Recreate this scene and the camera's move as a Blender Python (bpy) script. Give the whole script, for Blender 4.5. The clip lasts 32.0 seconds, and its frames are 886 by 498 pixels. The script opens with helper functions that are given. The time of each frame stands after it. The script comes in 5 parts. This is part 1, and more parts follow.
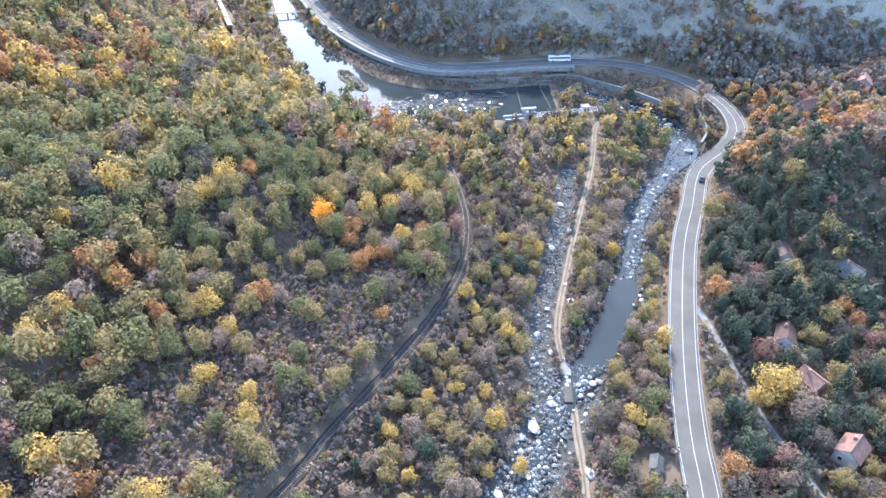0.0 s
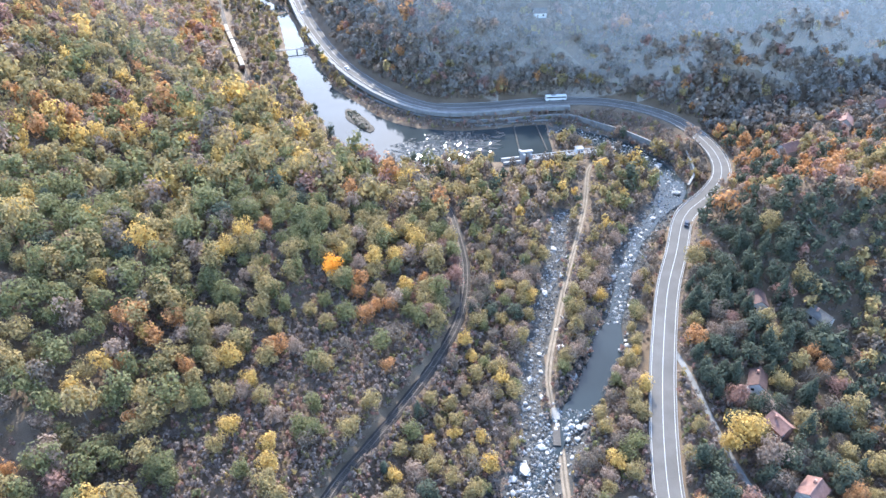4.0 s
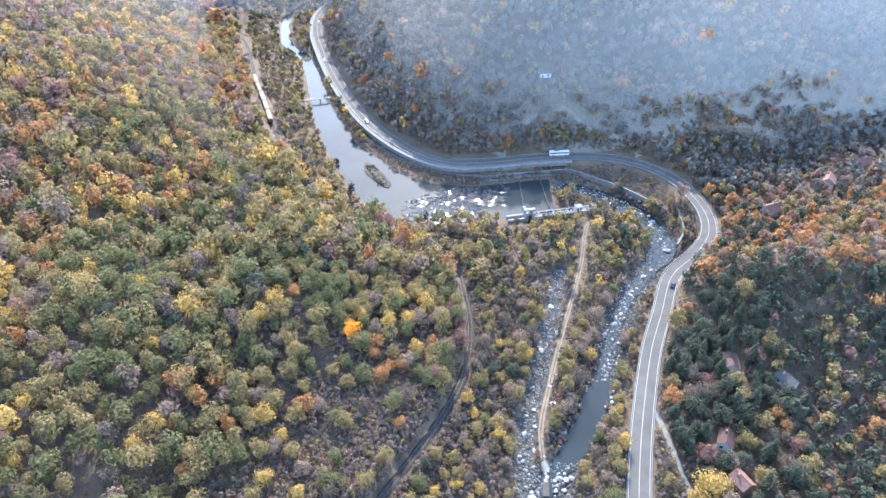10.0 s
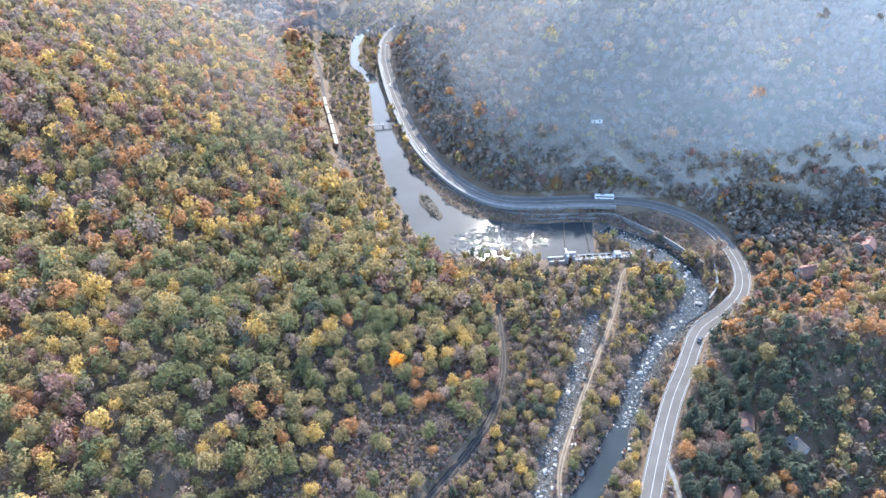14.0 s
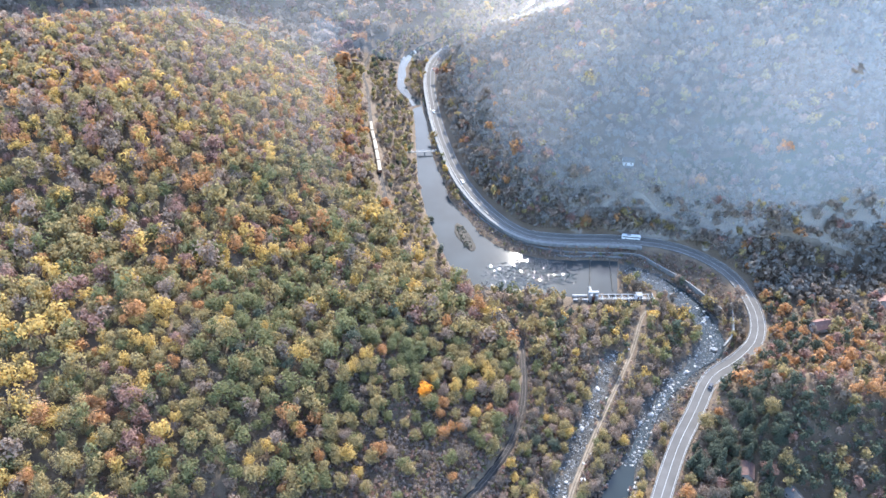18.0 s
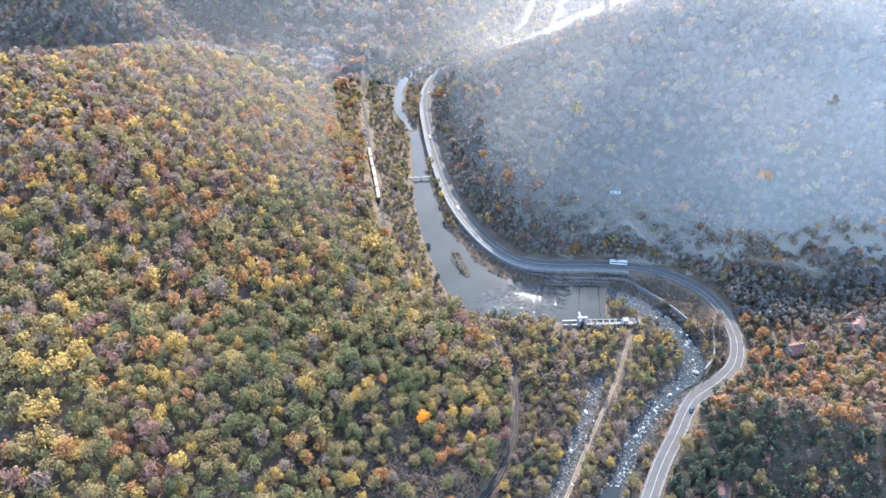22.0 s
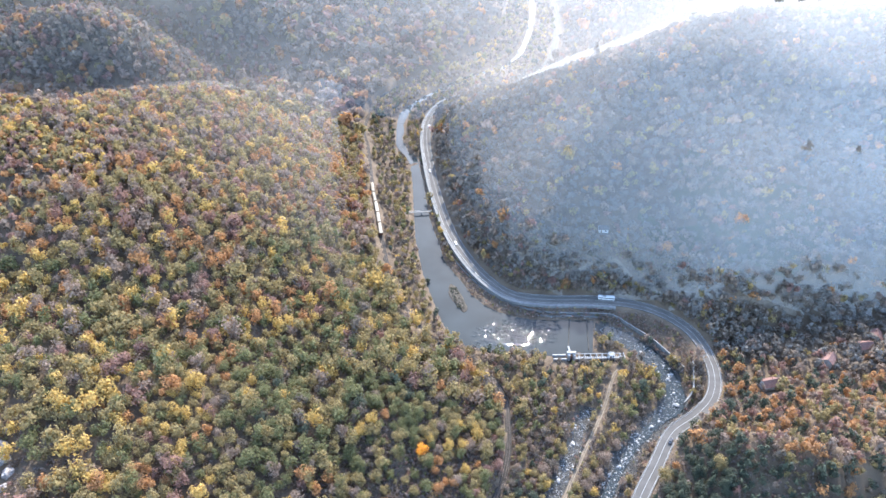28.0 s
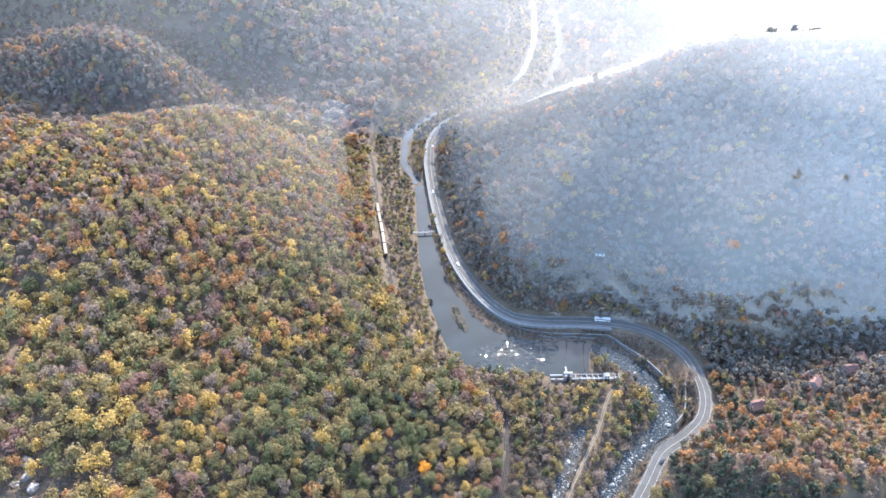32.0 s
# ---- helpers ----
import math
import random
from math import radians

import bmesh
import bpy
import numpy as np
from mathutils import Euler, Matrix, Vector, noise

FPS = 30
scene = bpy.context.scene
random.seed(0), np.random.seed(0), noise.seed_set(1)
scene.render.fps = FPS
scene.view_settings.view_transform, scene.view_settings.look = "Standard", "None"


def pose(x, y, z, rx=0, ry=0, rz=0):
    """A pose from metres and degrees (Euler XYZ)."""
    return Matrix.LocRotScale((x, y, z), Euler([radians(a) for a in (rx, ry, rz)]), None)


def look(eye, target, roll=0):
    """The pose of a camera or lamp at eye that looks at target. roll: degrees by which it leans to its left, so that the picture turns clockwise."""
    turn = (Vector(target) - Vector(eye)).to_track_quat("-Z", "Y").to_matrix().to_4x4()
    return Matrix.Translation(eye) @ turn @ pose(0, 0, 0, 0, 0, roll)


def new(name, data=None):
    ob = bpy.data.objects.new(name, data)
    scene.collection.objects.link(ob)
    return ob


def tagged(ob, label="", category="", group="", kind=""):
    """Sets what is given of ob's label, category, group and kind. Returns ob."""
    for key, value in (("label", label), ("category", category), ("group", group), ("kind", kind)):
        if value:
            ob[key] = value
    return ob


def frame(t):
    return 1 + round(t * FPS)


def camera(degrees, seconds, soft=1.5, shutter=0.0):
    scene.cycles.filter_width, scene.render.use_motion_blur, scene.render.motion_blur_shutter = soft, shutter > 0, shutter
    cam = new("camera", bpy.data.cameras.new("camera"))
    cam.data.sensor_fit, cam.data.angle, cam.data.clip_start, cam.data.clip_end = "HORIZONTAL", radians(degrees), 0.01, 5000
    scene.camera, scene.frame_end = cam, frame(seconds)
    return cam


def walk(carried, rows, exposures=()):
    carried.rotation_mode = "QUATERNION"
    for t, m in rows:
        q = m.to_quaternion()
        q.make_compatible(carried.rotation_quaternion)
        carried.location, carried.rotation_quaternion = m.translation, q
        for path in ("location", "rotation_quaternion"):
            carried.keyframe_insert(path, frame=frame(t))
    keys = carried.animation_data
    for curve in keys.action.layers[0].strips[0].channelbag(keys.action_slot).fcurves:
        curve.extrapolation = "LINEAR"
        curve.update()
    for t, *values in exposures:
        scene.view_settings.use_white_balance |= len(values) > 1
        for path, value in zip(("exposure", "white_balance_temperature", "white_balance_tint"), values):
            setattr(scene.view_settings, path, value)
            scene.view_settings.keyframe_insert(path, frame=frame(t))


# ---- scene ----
cam = camera(70, 32.0)
PATH = [
    (0, pose(0.00, 0.00, 129.20, 52.770, -0.743, 0.583)),
    (1.5, pose(0.77, -1.11, 138.65, 52.657, -0.362, 0.563)),
    (3, pose(1.53, -2.36, 148.15, 52.621, -0.224, 0.822)),
    (6, pose(3.01, -5.64, 166.84, 52.626, -0.016, 1.132)),
    (7.5, pose(4.32, -7.54, 176.48, 52.656, 0.104, 1.865)),
    (9, pose(5.82, -9.49, 186.39, 52.666, 0.392, 2.216)),
    (11, pose(7.83, -12.40, 200.84, 52.570, 0.809, 2.630)),
    (12, pose(8.65, -14.14, 208.90, 52.464, 0.816, 2.765)),
    (12.5, pose(9.06, -15.05, 213.03, 52.412, 0.703, 3.639)),
    (13, pose(9.47, -15.96, 217.20, 52.363, 0.525, 5.073)),
    (13.5, pose(9.87, -16.89, 221.41, 52.332, 0.290, 7.085)),
    (14, pose(10.27, -17.83, 225.64, 52.283, 0.056, 8.653)),
    (14.5, pose(10.65, -18.75, 229.86, 52.219, -0.121, 9.122)),
    (16.5, pose(12.02, -22.18, 246.66, 52.059, -0.511, 12.834)),
    (17, pose(12.34, -22.89, 250.61, 52.001, -0.518, 13.613)),
    (17.5, pose(12.66, -23.56, 254.51, 51.945, -0.484, 13.537)),
    (18, pose(12.98, -24.22, 258.36, 51.894, -0.422, 13.106)),
    (19, pose(13.61, -25.43, 265.88, 51.814, -0.267, 12.936)),
    (21, pose(14.98, -27.35, 279.70, 51.859, -0.070, 12.778)),
    (23, pose(16.62, -29.39, 292.60, 51.795, 0.090, 12.605)),
    (25, pose(18.35, -31.87, 305.01, 51.998, 0.082, 12.816)),
    (28, pose(20.14, -36.28, 322.23, 52.301, 0.118, 12.793)),
    (30, pose(20.91, -39.50, 333.31, 52.552, 0.075, 12.864)),
    (32, pose(21.59, -42.80, 344.39, 52.739, -0.031, 13.199)),
]
walk(cam, PATH, [(0, 2.84, 5950, 10), (32, 2.68, 6200, 10)])

# ---- world and sun: a low autumn sun ahead of the camera, behind the far hills ----
SUN_EL, SUN_AZ = radians(37.5), radians(-3)
world = bpy.data.worlds.new("world")
scene.world = world
world.use_nodes = True
_sky = world.node_tree.nodes.new("ShaderNodeTexSky")
_sky.sky_type, _sky.sun_disc = "NISHITA", False
_sky.sun_elevation, _sky.sun_rotation = SUN_EL, SUN_AZ
_sky.air_density, _sky.dust_density, _sky.altitude = 1.0, 0.8, 300
_bg = world.node_tree.nodes["Background"]
world.node_tree.links.new(_sky.outputs[0], _bg.inputs[0])
_bg.inputs[1].default_value = 0.15
_sun = bpy.data.lights.new("sun", "SUN")
_sun.energy, _sun.angle, _sun.color = 1.85, radians(1.2), (1.0, 0.92, 0.8)
sun = new("sun", _sun)
sun.matrix_world = look((math.sin(SUN_AZ) * math.cos(SUN_EL) * 900, math.cos(SUN_AZ) * math.cos(SUN_EL) * 900, math.sin(SUN_EL) * 900), (0, 0, 0))

rng = np.random.default_rng(7)

# ---- materials ----


def lin(c):
    return (*c, 1.0)


def material(name, stops, scale=1.0, rough=0.85, bump=0.3, fine=12.0, spec=0.3, trans=0.0, sheen=0.0, metal=0.0, island=0.0, per_object=0.0, coords="Object"):
    """Two scales of noise through a ramp of colours, with bump; leaves let light through."""
    m = bpy.data.materials.new(name)
    m.use_nodes = True
    nt = m.node_tree
    n, l = nt.nodes, nt.links
    bs = n["Principled BSDF"]
    out = n["Material Output"]
    geo = n.new("ShaderNodeNewGeometry")
    a = n.new("ShaderNodeTexNoise")
    a.inputs["Scale"].default_value, a.inputs["Detail"].default_value = scale, 5
    b = n.new("ShaderNodeTexNoise")
    b.inputs["Scale"].default_value, b.inputs["Detail"].default_value = scale * fine, 3
    if coords == "Object":
        tc = n.new("ShaderNodeTexCoord")
        src = tc.outputs["Object"]
    else:
        src = geo.outputs["Position"]
    l.new(src, a.inputs["Vector"]), l.new(src, b.inputs["Vector"])
    mix = n.new("ShaderNodeMath")
    mix.operation = "MULTIPLY_ADD"
    mix.inputs[1].default_value = 0.45
    l.new(b.outputs[0], mix.inputs[0])
    sub = n.new("ShaderNodeMath")
    sub.operation = "MULTIPLY"
    sub.inputs[1].default_value = 0.6
    l.new(a.outputs[0], sub.inputs[0])
    l.new(sub.outputs[0], mix.inputs[2])
    val = mix.outputs[0]
    if island or per_object:
        r = n.new("ShaderNodeMath")
        r.operation = "MULTIPLY_ADD"
        r.inputs[1].default_value = island or per_object
        if island:
            l.new(geo.outputs["Random Per Island"], r.inputs[0])
        else:
            oi = n.new("ShaderNodeObjectInfo")
            l.new(oi.outputs["Random"], r.inputs[0])
        off = n.new("ShaderNodeMath")
        off.operation = "SUBTRACT"
        l.new(val, off.inputs[0])
        off.inputs[1].default_value = (island or per_object) / 2
        l.new(off.outputs[0], r.inputs[2])
        val = r.outputs[0]
    ramp = n.new("ShaderNodeValToRGB")
    el = ramp.color_ramp.elements
    ks = np.linspace(0.3, 0.75, len(stops))
    while len(el) < len(stops):
        el.new(0.5)
    for e, k, c in zip(el, ks, stops):
        e.position, e.color = k, lin(c)
    l.new(val, ramp.inputs[0])
    l.new(ramp.outputs[0], bs.inputs["Base Color"])
    bs.inputs["Roughness"].default_value = rough
    bs.inputs["Specular IOR Level"].default_value = spec
    bs.inputs["Metallic"].default_value = metal
    if sheen:
        bs.inputs["Sheen Weight"].default_value = sheen
        bs.inputs["Sheen Roughness"].default_value = 0.6
    if bump:
        bp = n.new("ShaderNodeBump")
        bp.inputs["Strength"].default_value = bump
        bp.inputs["Distance"].default_value = 0.05 if scale > 0.5 else 0.3
        l.new(b.outputs[0], bp.inputs["Height"])
        l.new(bp.outputs[0], bs.inputs["Normal"])
    if trans:
        tr = n.new("ShaderNodeBsdfTranslucent")
        l.new(ramp.outputs[0], tr.inputs[0])
        mx = n.new("ShaderNodeMixShader")
        mx.inputs[0].default_value = trans
        l.new(bs.outputs[0], mx.inputs[1]), l.new(tr.outputs[0], mx.inputs[2])
        l.new(mx.outputs[0], out.inputs["Surface"])
    return m


def leafy(name, dark, mid, light, trans=0.48, sheen=0.15):
    return material(name, (dark, mid, light), scale=0.35, rough=0.9, bump=0, fine=6, spec=0.06, trans=trans, island=0.2, sheen=sheen, coords="World")


LEAF = [
    leafy("leaves_green", (0.0896, 0.0937, 0.0442), (0.173, 0.169, 0.0745), (0.275, 0.247, 0.11)),
    leafy("leaves_olive", (0.153, 0.131, 0.0635), (0.288, 0.223, 0.102), (0.473, 0.34, 0.138)),
    leafy("leaves_yellow", (0.256, 0.187, 0.069), (0.5, 0.34, 0.108), (0.729, 0.491, 0.152)),
    leafy("leaves_orange", (0.205, 0.111, 0.058), (0.409, 0.211, 0.0911), (0.64, 0.346, 0.138)),
    leafy("leaves_russet", (0.153, 0.0937, 0.0759), (0.275, 0.158, 0.124), (0.409, 0.24, 0.186)),
    leafy("leaves_tan", (0.16, 0.117, 0.0911), (0.281, 0.205, 0.154), (0.409, 0.298, 0.228)),
    leafy("twigs_grey", (0.11, 0.088, 0.068), (0.162, 0.13, 0.102), (0.225, 0.183, 0.146), trans=0.3, sheen=0.0),
    leafy("leaves_dark_green", (0.04, 0.048, 0.033), (0.07, 0.08, 0.053), (0.11, 0.122, 0.08), trans=0.3, sheen=0.1),
    leafy("leaves_bright_orange", (0.65, 0.27, 0.03), (0.85, 0.4, 0.05), (0.92, 0.52, 0.09)),
    leafy("dry_brush", (0.12, 0.092, 0.078), (0.185, 0.145, 0.124), (0.26, 0.21, 0.18), trans=0.3, sheen=0.1),
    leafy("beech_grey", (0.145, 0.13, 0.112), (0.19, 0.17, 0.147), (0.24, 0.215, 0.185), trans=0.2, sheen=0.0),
    leafy("beech_brown", (0.15, 0.118, 0.09), (0.195, 0.155, 0.12), (0.25, 0.2, 0.157), trans=0.2, sheen=0.0),
]
GREEN, OLIVE, YELLOW, ORANGE, RUSSET, TAN, TWIG, DARK, BRIGHT, BRUSH, BEECH, BROWN = range(12)
BARK = material("bark", ((0.06, 0.05, 0.04), (0.13, 0.11, 0.09), (0.2, 0.18, 0.15)), scale=2, bump=0.6)
LITTER = material("leaf_litter", ((0.075, 0.054, 0.036), (0.115, 0.083, 0.056), (0.15, 0.11, 0.075), (0.2, 0.15, 0.105)), scale=0.12, rough=0.95, bump=0.8, fine=30, coords="World")
GRAVEL = material("river_gravel", ((0.035, 0.032, 0.028), (0.06, 0.056, 0.05), (0.115, 0.11, 0.1)), scale=0.3, rough=0.9, bump=0.8, fine=12, coords="World")
MEADOW = material("meadow_grass", ((0.055, 0.055, 0.035), (0.085, 0.085, 0.05), (0.12, 0.115, 0.07)), scale=0.08, rough=0.95, bump=0.6, fine=30, coords="World")
TRACK_EDGE = material("trodden_earth", ((0.07, 0.055, 0.038), (0.11, 0.088, 0.062), (0.155, 0.125, 0.09)), scale=0.5, bump=0.5, coords="World")
DIRT = material("dirt", ((0.13, 0.1, 0.072), (0.19, 0.152, 0.112), (0.25, 0.205, 0.157)), scale=0.4, bump=0.5, coords="World")
ASPHALT = material("asphalt", ((0.085, 0.078, 0.07), (0.11, 0.101, 0.091), (0.14, 0.129, 0.117)), scale=0.15, rough=0.92, bump=0.15, fine=40, spec=0.15, coords="World")
PAINT = material("road_paint", ((0.25, 0.25, 0.245), (0.38, 0.38, 0.37), (0.5, 0.5, 0.49)), scale=1.5, bump=0.1, coords="World")
CONCRETE = material("concrete", ((0.12, 0.115, 0.105), (0.18, 0.175, 0.165), (0.25, 0.245, 0.23)), scale=0.5, bump=0.3, coords="World")
PALE_CONCRETE = material("pale_concrete", ((0.17, 0.165, 0.155), (0.23, 0.225, 0.215), (0.3, 0.295, 0.28)), scale=0.6, bump=0.3, coords="World")
STONE = material("boulder_stone", ((0.06, 0.057, 0.052), (0.15, 0.143, 0.133), (0.38, 0.366, 0.345)), scale=0.6, bump=0.5, island=0.5, coords="World")
BALLAST = material("ballast", ((0.025, 0.021, 0.019), (0.042, 0.036, 0.032), (0.065, 0.057, 0.052)), scale=1.5, bump=0.9, coords="World")
STEEL = material("rail_steel", ((0.1, 0.08, 0.07), (0.15, 0.125, 0.11), (0.2, 0.17, 0.155)), scale=1, rough=0.6, metal=0.3, coords="World")
SLEEPER = material("sleeper", ((0.05, 0.043, 0.037), (0.08, 0.07, 0.06), (0.12, 0.105, 0.09)), scale=1, per_object=0.3)
TILE = material("roof_tile", ((0.12, 0.065, 0.052), (0.19, 0.105, 0.085), (0.27, 0.16, 0.135)), scale=0.8, bump=0.5, per_object=0.25)
OLD_TILE = material("old_roof_tile", ((0.05, 0.03, 0.026), (0.085, 0.05, 0.042), (0.13, 0.08, 0.068)), scale=0.8, bump=0.5, per_object=0.2)
PLASTER = material("plaster", ((0.3, 0.27, 0.24), (0.42, 0.38, 0.34), (0.52, 0.48, 0.43)), scale=0.5, per_object=0.35)
BRICK = material("hollow_brick", ((0.25, 0.12, 0.09), (0.36, 0.19, 0.14), (0.44, 0.26, 0.2)), scale=1, per_object=0.2)
TIN = material("tin_roof", ((0.045, 0.042, 0.04), (0.08, 0.076, 0.072), (0.13, 0.125, 0.12)), scale=0.8, rough=0.6, metal=0.1)
WEIR = material("weir_concrete", ((0.22, 0.215, 0.205), (0.31, 0.305, 0.295), (0.4, 0.395, 0.38)), scale=0.6, bump=0.3)
TARP = material("cream_wagon_roof", ((0.25, 0.215, 0.165), (0.34, 0.3, 0.235), (0.42, 0.375, 0.3)), scale=0.5, bump=0.1, per_object=0.5)
WOOD = material("weathered_wood", ((0.13, 0.1, 0.08), (0.22, 0.18, 0.14), (0.3, 0.26, 0.21)), scale=1.2, bump=0.4)
GLASS = material("dark_glass", ((0.02, 0.025, 0.03), (0.03, 0.035, 0.04)), rough=0.1, bump=0, spec=0.6)
WHITE = material("white_paint", ((0.5, 0.5, 0.49), (0.62, 0.62, 0.61), (0.72, 0.72, 0.7)), scale=0.7, rough=0.5, bump=0.1)
RUST = material("rusty_steel", ((0.1, 0.05, 0.035), (0.19, 0.1, 0.07), (0.28, 0.16, 0.11)), scale=0.9, rough=0.8, bump=0.3)
BLACK = material("dark_rubber", ((0.015, 0.015, 0.016), (0.03, 0.03, 0.032)), rough=0.8, bump=0)
ROCK = material("outcrop_rock", ((0.2, 0.17, 0.15), (0.33, 0.29, 0.26), (0.46, 0.41, 0.37)), scale=0.3, bump=0.8, coords="World")


def water_material(name, tint, rough, waves, spec=0.5):
    m = bpy.data.materials.new(name)
    m.use_nodes = True
    n, l = m.node_tree.nodes, m.node_tree.links
    bs = n["Principled BSDF"]
    geo = n.new("ShaderNodeNewGeometry")
    big = n.new("ShaderNodeTexNoise")
    big.inputs["Scale"].default_value = 0.035
    l.new(geo.outputs["Position"], big.inputs["Vector"])
    ramp = n.new("ShaderNodeValToRGB")
    ramp.color_ramp.elements[0].position, ramp.color_ramp.elements[0].color = 0.35, lin(tint)
    ramp.color_ramp.elements[1].position, ramp.color_ramp.elements[1].color = 0.7, lin([c * 1.5 for c in tint])
    l.new(big.outputs[0], ramp.inputs[0]), l.new(ramp.outputs[0], bs.inputs["Base Color"])
    small = n.new("ShaderNodeTexNoise")
    small.inputs["Scale"].default_value, small.inputs["Detail"].default_value = 1.3, 3
    l.new(geo.outputs["Position"], small.inputs["Vector"])
    bp = n.new("ShaderNodeBump")
    ruffle = n.new("ShaderNodeVectorMath")
    ruffle.operation = "DISTANCE"
    ruffle.inputs[1].default_value = (6, 280, 0)
    l.new(geo.outputs["Position"], ruffle.inputs[0])
    reach = n.new("ShaderNodeMath")
    reach.operation = "MULTIPLY_ADD"
    reach.inputs[1].default_value = -0.006
    l.new(ruffle.outputs["Value"], reach.inputs[0]), l.new(big.outputs[0], reach.inputs[2])
    gust = n.new("ShaderNodeMapRange")
    gust.inputs[1].default_value, gust.inputs[2].default_value, gust.inputs[3].default_value, gust.inputs[4].default_value = 0.2, 0.42, waves * 0.1, waves
    l.new(reach.outputs[0], gust.inputs[0]), l.new(gust.outputs[0], bp.inputs["Strength"])
    bp.inputs["Distance"].default_value = 0.4
    l.new(small.outputs[0], bp.inputs["Height"]), l.new(bp.outputs[0], bs.inputs["Normal"])
    bs.inputs["Roughness"].default_value, bs.inputs["IOR"].default_value, bs.inputs["Specular IOR Level"].default_value = rough, 1.33, spec
    return m


WATER = water_material("pool_water", (0.024, 0.03, 0.032), 0.05, 0.03, 0.3)
RIPPLE = water_material("ruffled_water", (0.02, 0.026, 0.028), 0.04, 0.0)
STREAM = water_material("stream_water", (0.018, 0.024, 0.025), 0.05, 0.25)

# ---- mesh helpers ----


def thing(name, loc=(0, 0, 0), rz=0.0, label="", category="", group="", kind=""):
    e = new(name)
    e.location, e.rotation_euler = loc, (0, 0, rz)
    return tagged(e, label, category, group, kind)


def mesh_np(name, verts, faces, mats, index=None, smooth=False):
    """A mesh from arrays: faces is an (n, k) array of corners."""
    me = bpy.data.meshes.new(name)
    verts, faces = np.asarray(verts, np.float32), np.asarray(faces, np.int32)
    n, k = faces.shape
    me.vertices.add(len(verts)), me.loops.add(n * k), me.polygons.add(n)
    me.vertices.foreach_set("co", verts.ravel())
    me.loops.foreach_set("vertex_index", faces.ravel())
    me.polygons.foreach_set("loop_start", np.arange(0, n * k, k, dtype=np.int32))
    for m in mats:
        me.materials.append(m)
    if index is not None:
        me.polygons.foreach_set("material_index", np.asarray(index, np.int32))
    me.polygons.foreach_set("use_smooth", np.full(n, smooth))
    me.update(calc_edges=True)
    me.validate()
    return me


def part(name, data, mat, parent, label=""):
    """One mesh object under a thing or a part; data is a bmesh or a mesh."""
    if isinstance(data, bmesh.types.BMesh):
        me = bpy.data.meshes.new(name)
        data.to_mesh(me)
        data.free()
    else:
        me = data
    if mat is not None and not me.materials:
        me.materials.append(mat)
    ob = new(name, me)
    ob.parent = parent
    if label:
        ob["label"] = label
    return ob


def box(sx, sy, sz, loc=(0, 0, 0), bevel=0.03, rz=0.0, bm=None):
    """A bevelled block that stands on loc."""
    b = bmesh.new() if bm is None else bm
    r = bmesh.ops.create_cube(b, size=1, matrix=Matrix.Translation((loc[0], loc[1], loc[2] + sz / 2)) @ Matrix.Rotation(rz, 4, "Z") @ Matrix.Diagonal((sx, sy, sz, 1)))
    if bevel:
        es = list({e for v in r["verts"] for e in v.link_edges})
        bmesh.ops.bevel(b, geom=es, offset=bevel, segments=1, affect="EDGES")
    return b


def cyl(r1, r2, h, loc=(0, 0, 0), seg=10, m=None, bm=None):
    b = bmesh.new() if bm is None else bm
    bmesh.ops.create_cone(b, cap_ends=True, segments=seg, radius1=r1, radius2=r2, depth=h, matrix=Matrix.Translation(loc) @ (m or Matrix.Translation((0, 0, h / 2))))
    return b


def smooth_line(pts, step=2.0):
    """A Catmull-Rom line through the plan's points, at even steps."""
    p = np.array(pts, float)
    p = np.vstack([2 * p[0] - p[1], p, 2 * p[-1] - p[-2]])
    out = []
    for i in range(1, len(p) - 2):
        n = max(2, int(np.linalg.norm(p[i + 1] - p[i]) / step))
        for t in np.arange(n) / n:
            a, b, c, d = p[i - 1 : i + 3]
            out.append(0.5 * (2 * b + (c - a) * t + (2 * a - 5 * b + 4 * c - d) * t * t + (3 * b - a - 3 * c + d) * t**3))
    out.append(p[-2])
    return np.array(out)


def near(line, x, y):
    """Distance to a line, the signed side (left is positive) and the line's further columns at the nearest place."""
    best = np.full(x.shape, 1e9)
    side = np.zeros(x.shape)
    cols = np.zeros((*x.shape, max(1, line.shape[1] - 2)))
    for a, b in zip(line[:-1], line[1:]):
        d = b[:2] - a[:2]
        L = d @ d
        t = np.clip(((x - a[0]) * d[0] + (y - a[1]) * d[1]) / L, 0, 1)
        dx, dy = x - a[0] - t * d[0], y - a[1] - t * d[1]
        q = dx * dx + dy * dy
        k = q < best
        best = np.where(k, q, best)
        side = np.where(k, d[0] * dy - d[1] * dx, side)
        for c in range(line.shape[1] - 2):
            cols[..., c] = np.where(k, a[2 + c] + t * (b[2 + c] - a[2 + c]), cols[..., c])
    dist = np.sqrt(best)
    return dist, np.where(side > 0, dist, -dist), cols


def inside(poly, x, y):
    r = np.zeros(x.shape, bool)
    for (ax, ay), (bx, by) in zip(poly, np.roll(poly, -1, 0)):
        if ay != by:
            r ^= ((ay > y) != (by > y)) & (x < (bx - ax) * (y - ay) / (by - ay) + ax)
    return r


